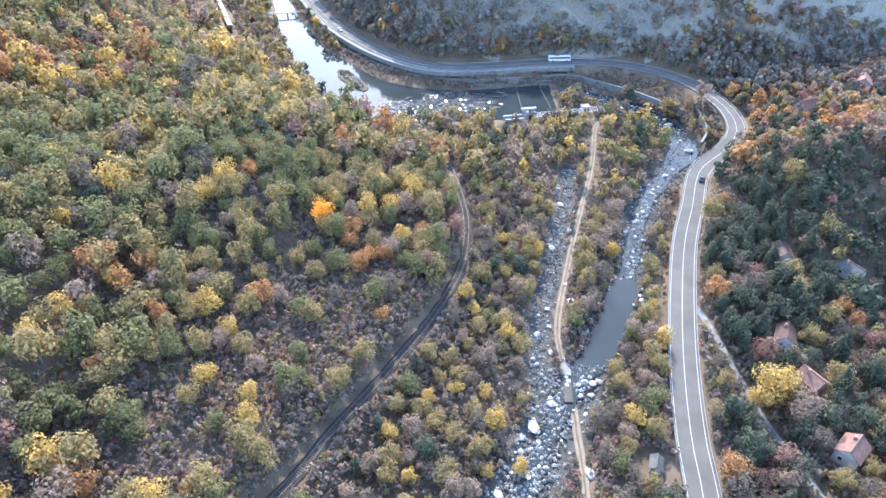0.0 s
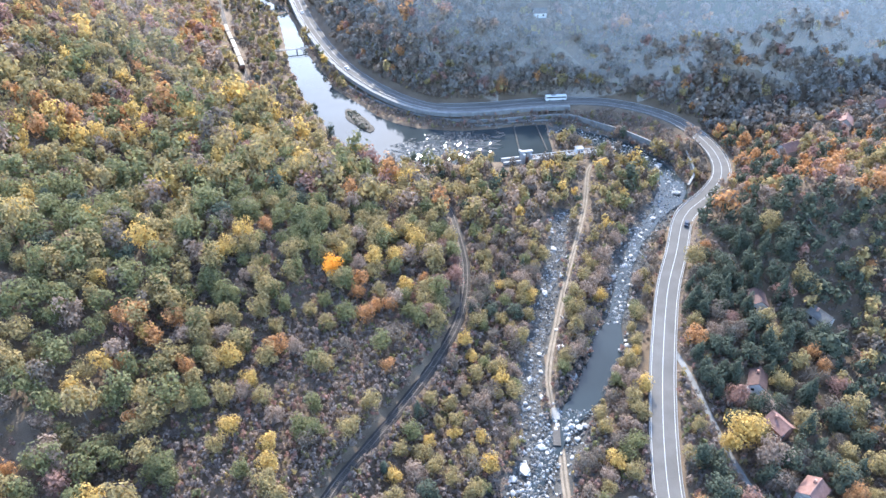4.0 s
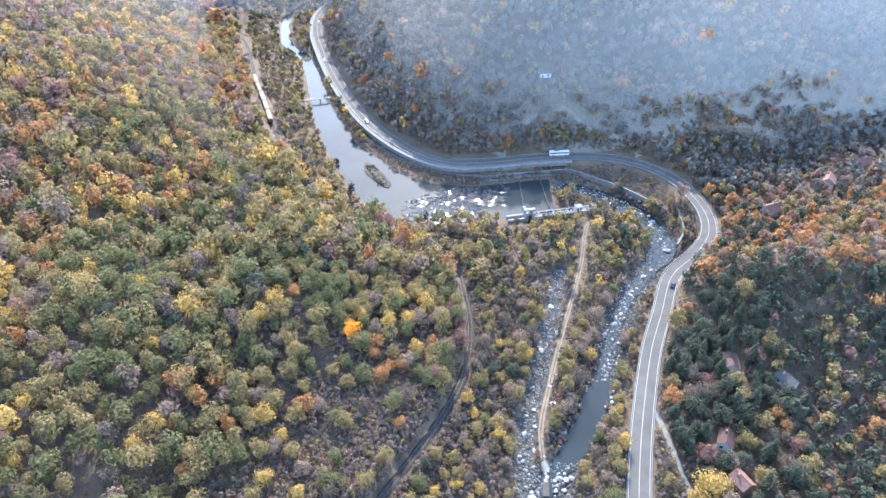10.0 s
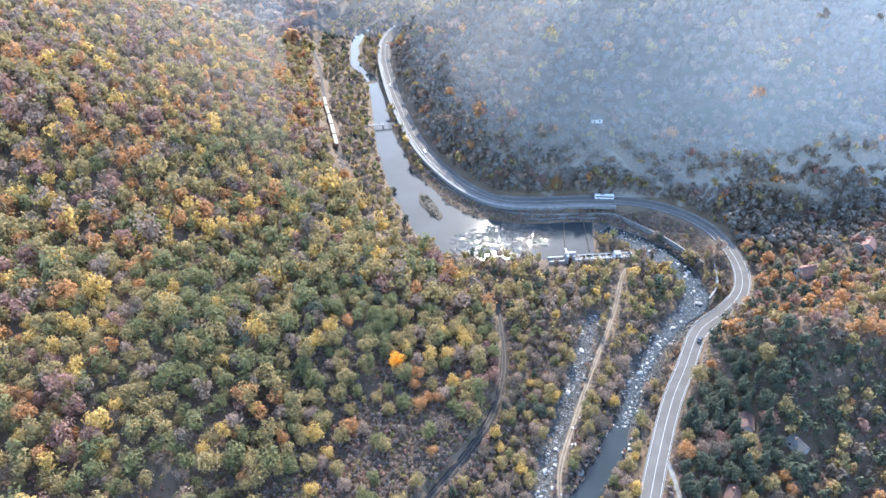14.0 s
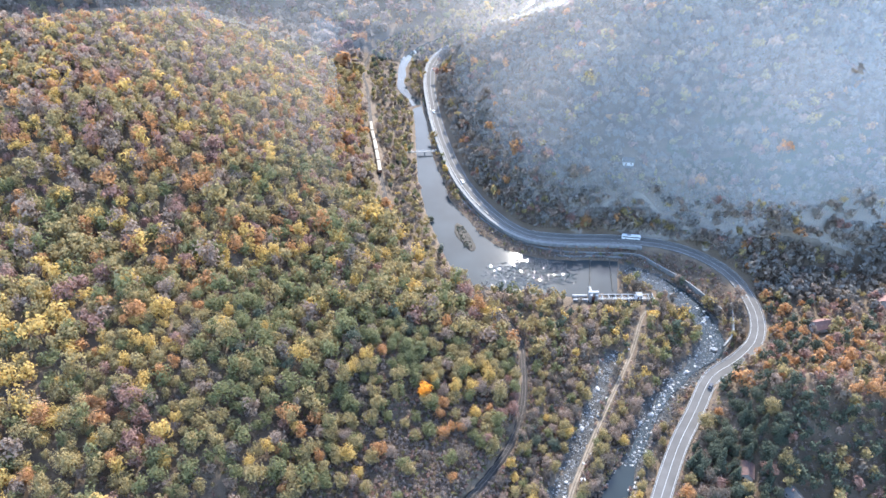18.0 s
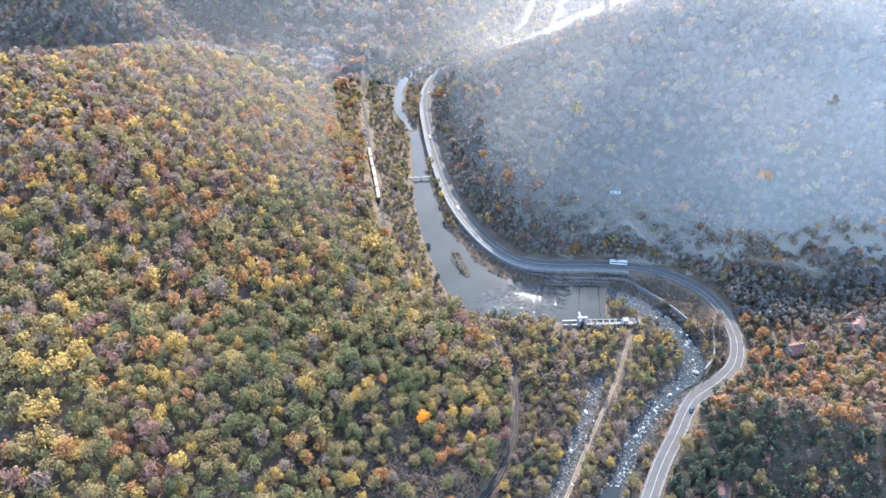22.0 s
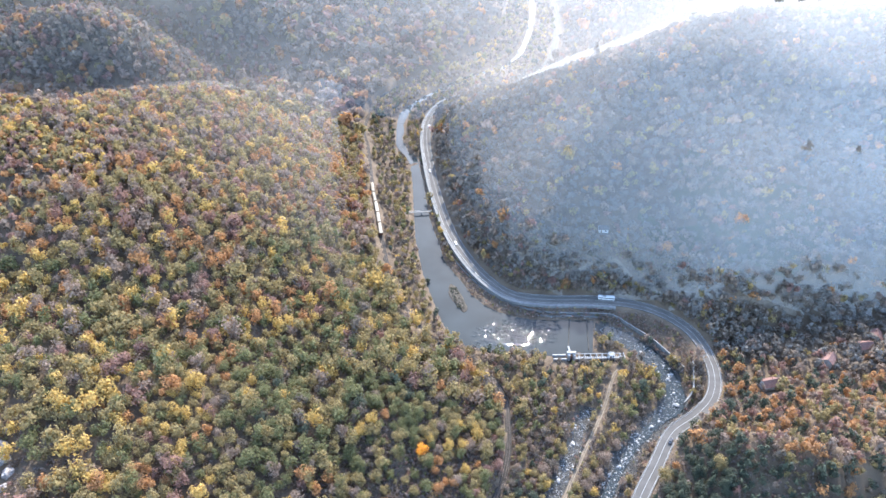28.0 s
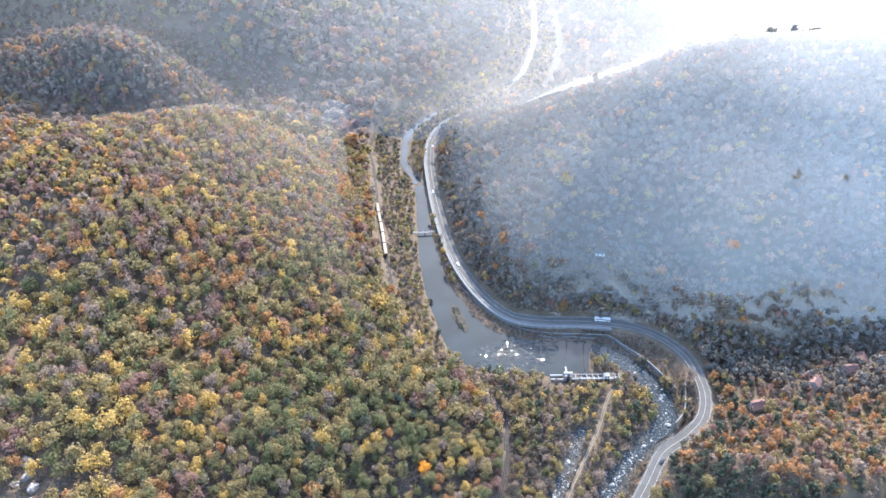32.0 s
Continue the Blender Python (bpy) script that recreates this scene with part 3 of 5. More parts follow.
def tree_kinds(x, y, z, u, v):
    """Material for each place: u is an even random number, v a slow wave."""
    left = near(RAIL[::3], x, y)[1]
    right = near(ROAD[::3], x, y)[1]
    k = np.full(x.shape, OLIVE)
    table = {
        "low": ([GREEN, OLIVE, YELLOW, TWIG, TAN, ORANGE, RUSSET], [0.27, 0.44, 0.09, 0.06, 0.07, 0.04, 0.03]),
        "shaded_dell": ([GREEN, DARK, OLIVE, TWIG, YELLOW, TAN], [0.54, 0.03, 0.29, 0.06, 0.04, 0.04]),
        "high": ([OLIVE, TAN, RUSSET, ORANGE, YELLOW], [0.4, 0.26, 0.09, 0.17, 0.08]),
        "west": ([GREEN, OLIVE, YELLOW, ORANGE, TAN, RUSSET], [0.17, 0.44, 0.16, 0.08, 0.09, 0.06]),
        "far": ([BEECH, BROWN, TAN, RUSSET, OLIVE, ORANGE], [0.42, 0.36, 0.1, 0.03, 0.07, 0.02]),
        "ridge": ([BROWN, TAN, RUSSET, ORANGE, OLIVE], [0.3, 0.27, 0.15, 0.14, 0.14]),
        "near": ([DARK, TWIG, ORANGE, TAN, OLIVE, RUSSET], [0.52, 0.16, 0.06, 0.04, 0.15, 0.07]),
        "floor": ([OLIVE, TWIG, TAN, YELLOW, GREEN, DARK], [0.32, 0.24, 0.18, 0.06, 0.13, 0.07]),
    }

    def put(mask, name):
        mats, pr = table[name]
        cs = np.cumsum(pr)
        k[mask] = np.array(mats)[np.searchsorted(cs / cs[-1], np.clip(u[mask], 0, 0.9999))]

    hi = (left > 0) & ((z + 14 * v > 45) | (y > 330))
    put((left > 0), "low")
    put((left > 0) & (x < -130) & (y < 260), "west")
    # greener trees fill this hollow; their darker leaves also stand in for its shade
    put((left > 0) & (((x + 98) / 58) ** 2 + ((y - 176) / 42) ** 2 + 0.4 * v < 1), "shaded_dell")
    put(hi & ((y > 230) | (z > 70)), "high")
    put((left > 0) & ((y > 560) | ((x < -400) & (y > 425))), "ridge")
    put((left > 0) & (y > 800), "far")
    put((left <= 0) & (right > 0), "floor")
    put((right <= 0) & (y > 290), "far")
    put((right <= 0) & (y <= 290), "near")
    # a dark evergreen stand on the near right slope
    stand = (right <= 0) & (((x - 122) / 26) ** 2 + ((y - 176) / 30) ** 2 < 1) & (u < 0.85)
    k[stand] = DARK
    crest = (right <= 0) & (y < 290) & (y > 200) & (x > 118) & (u > 0.25)
    k[crest] = np.where(u[crest] < 0.5, ORANGE, np.where(u[crest] < 0.68, TAN, np.where(u[crest] < 0.86, OLIVE, RUSSET)))
    return k


HOUSES = [(103.5, 97), (102, 118), (102, 135), (112, 167), (131, 159), (162, 267), (204, 298), (229, 314), (242, 330), (52, 369), (53, 92)]


def free_of_things(x, y, margin=0.0):
    """Where a stem may stand: off road, track, water and roofs."""
    ok = (near(ROAD[::2], x, y)[0] > 6.4 + margin) & (near(RAIL[::2], x, y)[0] > 3.4 + margin * 0.5 + 1.6 * step01(y, 325, 345) * step01(y, 560, 520))
    ok &= (near(RIVER, x, y)[0] > 6.0 + margin + 3.0 * step01(y, 126, 114) + 2.0 * step01(y, 222, 236)) & (near(UPSTREAM, x, y)[0] > 6.5) & (near(SIDE_CHANNEL, x, y)[0] > 4.2)
    ok &= (near(DIRT_PATH, x, y)[0] > 3.0 + margin) & (near(LANE, x, y)[0] > 3.2 + margin) & (near(HILL_TRACK, x, y)[0] > 1.5)
    ok &= ~inside(POOL, x, y) & (near(POOL_EDGE, x, y)[0] > 1.5 + margin)
    for hx, hy in HOUSES:
        ok &= np.hypot(x - hx, y - hy) > 5.6
    ok &= ~((np.abs(x - 50) < 27) & (np.abs(y - 268.5 - 0.25 * (x - 28)) < 6.5))
    # terrace between the river walls and the road stays bare
    r = near(ROAD[::2], x, y)
    ok &= ~((y > 285) & (y < 380) & (x > -60) & (r[1] > 0) & (r[0] < 26) & (near(RAIL[::3], x, y)[1] < 0) & (x < 140))
    return ok


def scatter(x0, x1, y0, y1, step, seed):
    r = np.random.default_rng(seed)
    gx, gy = np.meshgrid(np.arange(x0, x1, step), np.arange(y0, y1, step))
    x = (gx + r.uniform(-0.48, 0.48, gx.shape) * step).ravel()
    y = (gy + r.uniform(-0.48, 0.48, gy.shape) * step).ravel()
    return x, y


def clearing(x, y):
    """Thin woods and brush: 1 is open."""
    a = np.exp(-(((x + 32) / 26) ** 2) - ((y - 132) / 34) ** 2) + np.exp(-(((x + 62) / 30) ** 2) - ((y - 92) / 26) ** 2) * 0.9
    b = 0.95 * np.exp(-(((x + 243) / 30) ** 2) - ((y - 92) / 26) ** 2) + 0.9 * np.exp(-(((x + 300) / 16) ** 2) - ((y - 165) / 10) ** 2)
    m = 0.3 * np.exp(-((((x - 150) / 55) ** 2 + ((y - 385) / 38) ** 2 + 0.9 * waves2(x, y, 17, 5.0)) ** 2))
    return np.clip(a + b + m, 0, 1)


def grow(name, x, y, kinds, size, tris, card, label, seed, squash=1.0, stems=True, up=0.35):
    """Trees joined into one object of uncounted woods: templates turned, scaled and set on the ground."""
    r = np.random.default_rng(seed)
    z = ground_z(x, y)
    T = 7
    which = r.integers(0, T, len(x))
    V, M = [], []
    for t in range(T):
        sel = which == t
        if not sel.any():
            continue
        base = crown_cards(tris, 100 * seed + t, 1.0, 1.0 * squash, "round", card, up)
        n = sel.sum()
        ang = r.uniform(0, 6.283, n)
        s = size[sel]
        hgt = s * r.uniform(0.95, 1.3, n)
        ca, sa = np.cos(ang)[:, None, None], np.sin(ang)[:, None, None]
        bx, by, bz = base[None, ..., 0], base[None, ..., 1], base[None, ..., 2]
        vx = (bx * ca - by * sa) * s[:, None, None] + x[sel][:, None, None]
        vy = (bx * sa + by * ca) * s[:, None, None] + y[sel][:, None, None]
        vz = (bz + 0.62) * hgt[:, None, None] + z[sel][:, None, None]
        V.append(np.stack([vx, vy, vz], -1).reshape(-1, 3))
        M.append(np.repeat(kinds[sel], tris))
        if stems:
            k = np.arange(3) * 2.094
            w = (0.03 * s)[:, None]
            bxs, bys = x[sel][:, None] + np.cos(k) * w, y[sel][:, None] + np.sin(k) * w
            low = np.stack([bxs, bys, np.repeat(z[sel][:, None] - 0.4, 3, 1)], -1)
            topz = np.stack([np.repeat(x[sel][:, None], 3, 1), np.repeat(y[sel][:, None], 3, 1), np.repeat((z[sel] + hgt * 0.7)[:, None], 3, 1)], -1)
            tri = np.stack([low, np.roll(low, -1, 1), topz], 2)
            V.append(tri.reshape(-1, 3))
            M.append(np.full(3 * n, len(LEAF)))
    V = np.concatenate(V)
    M = np.concatenate(M)
    ob = new(name, mesh_np(name, V, np.arange(len(V)).reshape(-1, 3), LEAF + [BARK], M))
    return tagged(ob, label, "woods", kind="stuff")


def woods(name, x0, x1, y0, y1, step, seed, tris, card, label, size=(4.2, 6.4), mask=None, thin=0.0, squash=1.0, up=0.35):
    r = np.random.default_rng(seed)
    x, y = scatter(x0, x1, y0, y1, step, seed)
    ok = free_of_things(x, y) & (r.uniform(size=x.shape) > clearing(x, y) * 0.85 + thin)
    if mask is not None:
        ok &= mask(x, y)
    x, y = x[ok], y[ok]
    u, v = r.uniform(size=x.shape), waves2(x, y, 22, seed)
    u2 = np.clip(u + 0.10 * waves2(x, y, 13, 2.0 + seed), 0, 0.999)
    k = tree_kinds(x, y, ground_z(x, y), u2, v)
    s = r.uniform(*size, x.shape) * np.exp(r.normal(0, 0.17, x.shape)).clip(0.65, 1.5)
    grow(name, x, y, k, s, tris, card, label, seed, squash, True, up)


_l = lambda x, y: near(RAIL[::3], x, y)[1]
_r = lambda x, y: near(ROAD[::3], x, y)[1]
# the stretch nearest to the camera is planted tree by tree further down
def close_by(x, y):
    return (y < 205) & (x > -75) & (x < 128) & (y > 55)


woods("hillside_woods", -190, 12, 20, 190, 5.8, 11, 560, 0.047, "dense mixed autumn woods, green, olive and yellow", size=(6.8, 10.6), mask=lambda x, y: (_l(x, y) > 0) & ~close_by(x, y))
woods("hillside_woods", -330, 12, 20, 300, 6.2, 22, 260, 0.07, "dense golden autumn woods on the hillside", size=(7.6, 11.4), mask=lambda x, y: (_l(x, y) > 0) & ~close_by(x, y) & ((x < -190) | (y > 190)))
woods("ridge_woods", -420, -60, 300, 520, 5.6, 12, 140, 0.1, "orange-brown oak woods on the ridge", size=(6.6, 9.8), mask=lambda x, y: _l(x, y) > 0)
woods("hillside_woods", -700, -330, 40, 430, 6.4, 13, 48, 0.18, "mixed autumn woods on the western slope", size=(6.5, 9))
woods("hump_woods", -760, -330, 425, 640, 6.2, 23, 56, 0.22, "pinkish-brown and grey-green woods on the hump behind the ridge", size=(7.5, 10.5), squash=0.9, up=0.6, mask=lambda x, y: (x < -420) | (y > 520))
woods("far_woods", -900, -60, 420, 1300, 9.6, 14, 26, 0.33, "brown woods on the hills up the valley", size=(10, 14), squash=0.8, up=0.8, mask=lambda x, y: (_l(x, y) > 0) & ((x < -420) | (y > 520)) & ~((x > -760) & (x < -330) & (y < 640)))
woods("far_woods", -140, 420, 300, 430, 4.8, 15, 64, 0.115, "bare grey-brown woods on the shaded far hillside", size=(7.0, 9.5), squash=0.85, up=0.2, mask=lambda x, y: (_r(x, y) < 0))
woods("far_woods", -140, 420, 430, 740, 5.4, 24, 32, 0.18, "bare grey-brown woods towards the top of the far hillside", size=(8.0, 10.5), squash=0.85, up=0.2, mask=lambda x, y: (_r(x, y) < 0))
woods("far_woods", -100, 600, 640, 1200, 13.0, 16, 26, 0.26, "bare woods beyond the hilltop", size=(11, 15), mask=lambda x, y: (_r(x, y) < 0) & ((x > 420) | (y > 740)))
woods("slope_woods", 60, 270, 20, 300, 5.0, 17, 140, 0.095, "dark evergreen and russet woods above the road", size=(5.0, 7.6), mask=lambda x, y: (_r(x, y) < 0) & ~close_by(x, y))
woods("valley_woods", -120, 130, 20, 330, 4.7, 18, 150, 0.09, "thin riverside trees, olive, grey and tan", size=(4.6, 7.4), mask=lambda x, y: (_r(x, y) > 0) & (_l(x, y) < 0) & ~close_by(x, y), thin=0.06)
woods("valley_woods", -200, 60, 690, 1300, 7.0, 20, 40, 0.2, "scattered trees on the upper valley floor", size=(6, 9), mask=lambda x, y: (_r(x, y) > 0) & (_l(x, y) < 0), thin=0.2)
woods("valley_woods", -230, -60, 330, 700, 4.8, 19, 70, 0.14, "riverside trees between railway and river", size=(4, 6.5), mask=lambda x, y: (_r(x, y) > 0) & (_l(x, y) < 0), thin=0.1)


def brush(name, x0, x1, y0, y1, step, seed, label, mask, thin=0.3, off=None, tufts=28):
    r = np.random.default_rng(seed)
    x, y = scatter(x0, x1, y0, y1, step, seed)
    ok = (off or free_of_things)(x, y, -1.6) & mask(x, y) & (r.uniform(size=x.shape) > thin)
    x, y = x[ok], y[ok]
    u = r.uniform(size=x.shape)
    k = np.select([u < 0.56, u < 0.74, u < 0.82, u < 0.93], [BRUSH, TAN, OLIVE, RUSSET], GREEN)
    grow(name, x, y, k, r.uniform(1.2, 3.2, x.shape), tufts, 0.9 / math.sqrt(tufts), label, seed, stems=False)


brush("undergrowth", -170, 10, 30, 240, 2.6, 31, "low bare brush and dry weeds under the trees", lambda x, y: (_l(x, y) > 0), 0.2)
brush("undergrowth", -60, 130, 30, 300, 2.6, 32, "dry weeds and shrubs on the valley floor", lambda x, y: (_r(x, y) > 0) & (_l(x, y) < 0), 0.25)
brush("undergrowth", 60, 180, 40, 260, 2.4, 33, "shrubs along the lane and the road bank", lambda x, y: _r(x, y) < 0, 0.2)
brush("undergrowth", -95, 62, 58, 215, 1.55, 34, "dense low brush and brambles, brown and mauve-grey", lambda x, y: (_l(x, y) > 0) | (_r(x, y) > 0), 0.12, tufts=44)


def by_the_bend(x, y, margin):
    """Banks above and below the bend: off the asphalt, the walls and the water."""
    r, w = near(ROAD[::2], x, y), near(RIVER, x, y)
    return (r[0] > 6.4) & (r[0] < 34) & (w[0] > 6.8) & ~inside(POOL, x, y) & (near(POOL_EDGE, x, y)[0] > 0.5) & (near(HILL_TRACK, x, y)[0] > 1.3) & ~((r[1] > 0) & (r[0] < 7.5))


brush("undergrowth", -105, 150, 262, 440, 1.9, 35, "grey-brown scrub on the banks of the bend", lambda x, y: (_l(x, y) < 0) & (x > -110) & ((y < 380) | (_r(x, y) > 0)), 0.2, by_the_bend)
brush("undergrowth", -75, 14, 58, 245, 1.3, 37, "low brown scrub along both sides of the railway", lambda x, y: (np.abs(_l(x, y)) > 2.7) & (np.abs(_l(x, y)) < 7.5), 0.25)
brush("undergrowth", 62, 108, 58, 170, 1.5, 38, "dark low shrubs between the road and the lane", lambda x, y: (_r(x, y) < -5.4), 0.15)
brush("undergrowth", -300, -195, 50, 150, 2.3, 36, "dry brown brush on the rocky open slope", lambda x, y: clearing(x, y) > 0.1, 0.3)
woods("bank_woods", -110, 175, 296, 400, 3.2, 21, 56, 0.13, "scrubby grey and tan trees on the bank above the bend", size=(4.0, 6.2), mask=lambda x, y: (_r(x, y) < 0) & (_r(x, y) > -46), thin=0.12)

# ---- trees one by one: the stretch that the camera passes nearest ----
KIND = {
    GREEN: ("green_tree", "broad tree with green leaves", "green trees"),
    OLIVE: ("olive_tree", "tree with olive, turning leaves", "olive-leaved trees"),
    YELLOW: ("yellow_tree", "tree with golden yellow leaves", "yellow trees"),
    ORANGE: ("orange_tree", "tree with orange autumn leaves", "orange trees"),
    RUSSET: ("russet_tree", "tree with russet brown leaves", "russet trees"),
    TAN: ("tan_tree", "tree with dry tan leaves", "tan trees"),
    TWIG: ("bare_tree", "nearly bare tree with grey twigs", "bare trees"),
    DARK: ("dark_tree", "dark green evergreen tree", "dark evergreens"),
    BRIGHT: ("bright_orange_tree", "bright orange autumn tree", "bright trees"),
}
_crowns, _trunks = {}, {}


def crown_mesh(kind, t):
    if (kind, t) not in _crowns:
        cone = "cone" if kind == DARK and t % 2 else "round"
        v = crown_cards(1500 if kind != TWIG else 800, 900 + t, 1.0, 1.1 if cone == "round" else 1.5, cone, 0.035 if kind != TWIG else 0.03)
        _crowns[kind, t] = mesh_np("crown", v.reshape(-1, 3), np.arange(v.shape[0] * 3).reshape(-1, 3), [LEAF[kind]])
    return _crowns[kind, t]


def trunk_of(t):
    if t not in _trunks:
        bm = trunk_mesh(0.85, 0.035, 40 + t)
        me = bpy.data.meshes.new("trunk")
        bm.to_mesh(me)
        bm.free()
        me.materials.append(BARK)
        _trunks[t] = me
    return _trunks[t]


def tree(x, y, kind, size, t, rz, label="", lift=None):
    name, lab, group = KIND[kind]
    z = float(ground_z(x, y)[0])
    e = thing(name, (x, y, z), rz, label or lab + (" on the wooded slope" if near(RAIL[::4], np.array([x]), np.array([y]))[1][0] > 0 else " on the valley floor"), "tree", group)
    e.scale = (size, size, size * (1.0 + 0.05 * (t - 2)))
    part("trunk", trunk_of(t), None, e)
    c = part("crown", crown_mesh(kind, t), None, e)
    c.location = (0, 0, 0.62)
    return e


_q = np.random.default_rng(77)
_x, _y = scatter(-75, 128, 55, 205, 5.2, 51)
_floor = (near(ROAD[::3], _x, _y)[1] > 0) & (near(RAIL[::3], _x, _y)[1] < 0)
_keep = free_of_things(_x, _y) & (_q.uniform(size=_x.shape) > clearing(_x, _y) * 0.8 + np.where(_floor, 0.06, 0.03))
SPECIAL = [(-39, 168, BRIGHT, 9.0), (-7, 170, ORANGE, 5.4), (-64, 181, ORANGE, 7.0), (-17, 131, ORANGE, 6.2), (90, 114, YELLOW, 13.5), (85, 111, YELLOW, 8.0), (95, 107, TAN, 12.0), (96, 115, OLIVE, 8), (77, 116, OLIVE, 6.0), (-46, 96, YELLOW, 7.5), (-26, 108, OLIVE, 8), (20, 92, YELLOW, 5.5), (12, 112, YELLOW, 5.5), (63.5, 197, TAN, 9.5), (70, 208, TAN, 8.5), (58.5, 175, YELLOW, 7.0), (74, 184, TAN, 7.0), (102.7, 197, ORANGE, 5.5), (38, 243, TAN, 9.0), (34, 237, OLIVE, 8.5)]
for sx, sy, *_ in SPECIAL:
    _keep &= np.hypot(_x - sx, _y - sy) > 4.5
_x, _y = _x[_keep], _y[_keep]
_u = np.clip(_q.uniform(size=_x.shape) + 0.1 * waves2(_x, _y, 13, 2.0), 0, 0.999)
_k = tree_kinds(_x, _y, ground_z(_x, _y), _u, waves2(_x, _y, 22, 1.0))
_fl = (near(ROAD[::3], _x, _y)[1] > 0) & (near(RAIL[::3], _x, _y)[1] < 0)
for x, y, k, f in zip(_x, _y, _k, _fl):
    tree(float(x), float(y), int(k), float(_q.uniform(4.8, 8.2) if f else _q.uniform(6.0, 10.2)), int(_q.integers(0, 5)), float(_q.uniform(0, 6.28)))
for sx, sy, k, s in SPECIAL:
    tree(sx, sy, k, s, 1, sx * 0.7)
for sx, sy, k, s in [(29, 331, ORANGE, 9.5), (20, 330, RUSSET, 9.5), (36, 333, TAN, 7), (12, 335, TAN, 7.5), (97, 358, ORANGE, 11), (90, 347, TAN, 7), (-75, 326, DARK, 5), (32, 424, YELLOW, 9), (92, 411, ORANGE, 9), (0, 446, OLIVE, 10), (6, 440, TAN, 9)]:
    tree(sx, sy, k, s, 2, sx)


def bare_tree(x, y, h):
    """A leafless tree by the water: stem, limbs and many fine twigs."""
    q = np.random.default_rng(5)
    bm = bmesh.new()

    def limb(a, d, L, r, depth):
        b = a + d * L
        m = Matrix.Translation((a + b) / 2) @ (b - a).to_track_quat("Z", "Y").to_matrix().to_4x4()
        bmesh.ops.create_cone(bm, cap_ends=False, segments=5, radius1=r, radius2=r * 0.6, depth=L, matrix=m)
        if depth:
            for _ in range(4 if depth > 1 else 3):
                n = (d + Vector(q.normal(size=3)) * 0.55 + Vector((0, 0, 0.15))).normalized()
                limb(a + d * L * q.uniform(0.55, 1.0), n, L * q.uniform(0.55, 0.75), r * 0.5, depth - 1)

    limb(Vector((0, 0, -0.5)), Vector((0.05, 0, 1)).normalized(), h * 0.38, h * 0.025, 4)
    e = thing("bare_tree", (x, y, float(ground_z(x, y)[0])), 0, "leafless dark tree leaning over the water", "tree")
    part("trunk", bm, BARK, e)


bare_tree(-26, 263.5, 11)
bare_tree(-20, 262, 7)

# ---- boulders ----


def boulder_mesh(seed):
    q = np.random.default_rng(seed)
    bm = bmesh.new()
    bmesh.ops.create_icosphere(bm, subdivisions=1, radius=0.5)
    for v in bm.verts:
        v.co *= q.uniform(0.75, 1.2)
        v.co.z = max(v.co.z * 0.75, -0.3)
    me = bpy.data.meshes.new("boulder")
    bm.to_mesh(me)
    bm.free()
    me.materials.append(STONE)
    return me


_bm = [boulder_mesh(s) for s in range(7)]
_lines = np.vstack([RIVER[3:-22, :3], SIDE_CHANNEL[:, :3], RIVER[34:-22, :3]])
for i in range(300):
    a = _lines[_q.integers(0, len(_lines))]
    x, y = a[:2] + _q.normal(size=2) * np.array([3.8 if a[1] > 122 else 5.6, 3.0])
    if near(ROAD[::2], np.array([x]), np.array([y]))[0][0] < 7 or (abs(y - 145) < 18 and near(RIVER, np.array([x]), np.array([y]))[0][0] < 4.5):
        continue
    s = float(np.clip(_q.lognormal(0.35, 0.4), 0.7, 3.8))
    ob = new("boulder", _bm[i % 7])
    _wz = near(RIVER, np.array([x]), np.array([y]))
    ob.location = (x, y, max(float(ground_z(x, y)[0]), float(_wz[2][0, 0]) - 0.3 if _wz[0][0] < 6 else -99) + 0.12 * s)
    ob.rotation_euler, ob.scale = (0, 0, float(_q.uniform(0, 6.28))), (s * float(_q.uniform(0.8, 1.5)), s, s * float(_q.uniform(0.7, 1.1)))
    tagged(ob, "pale grey river boulder in the stream bed", "boulder", "boulders in the stream")


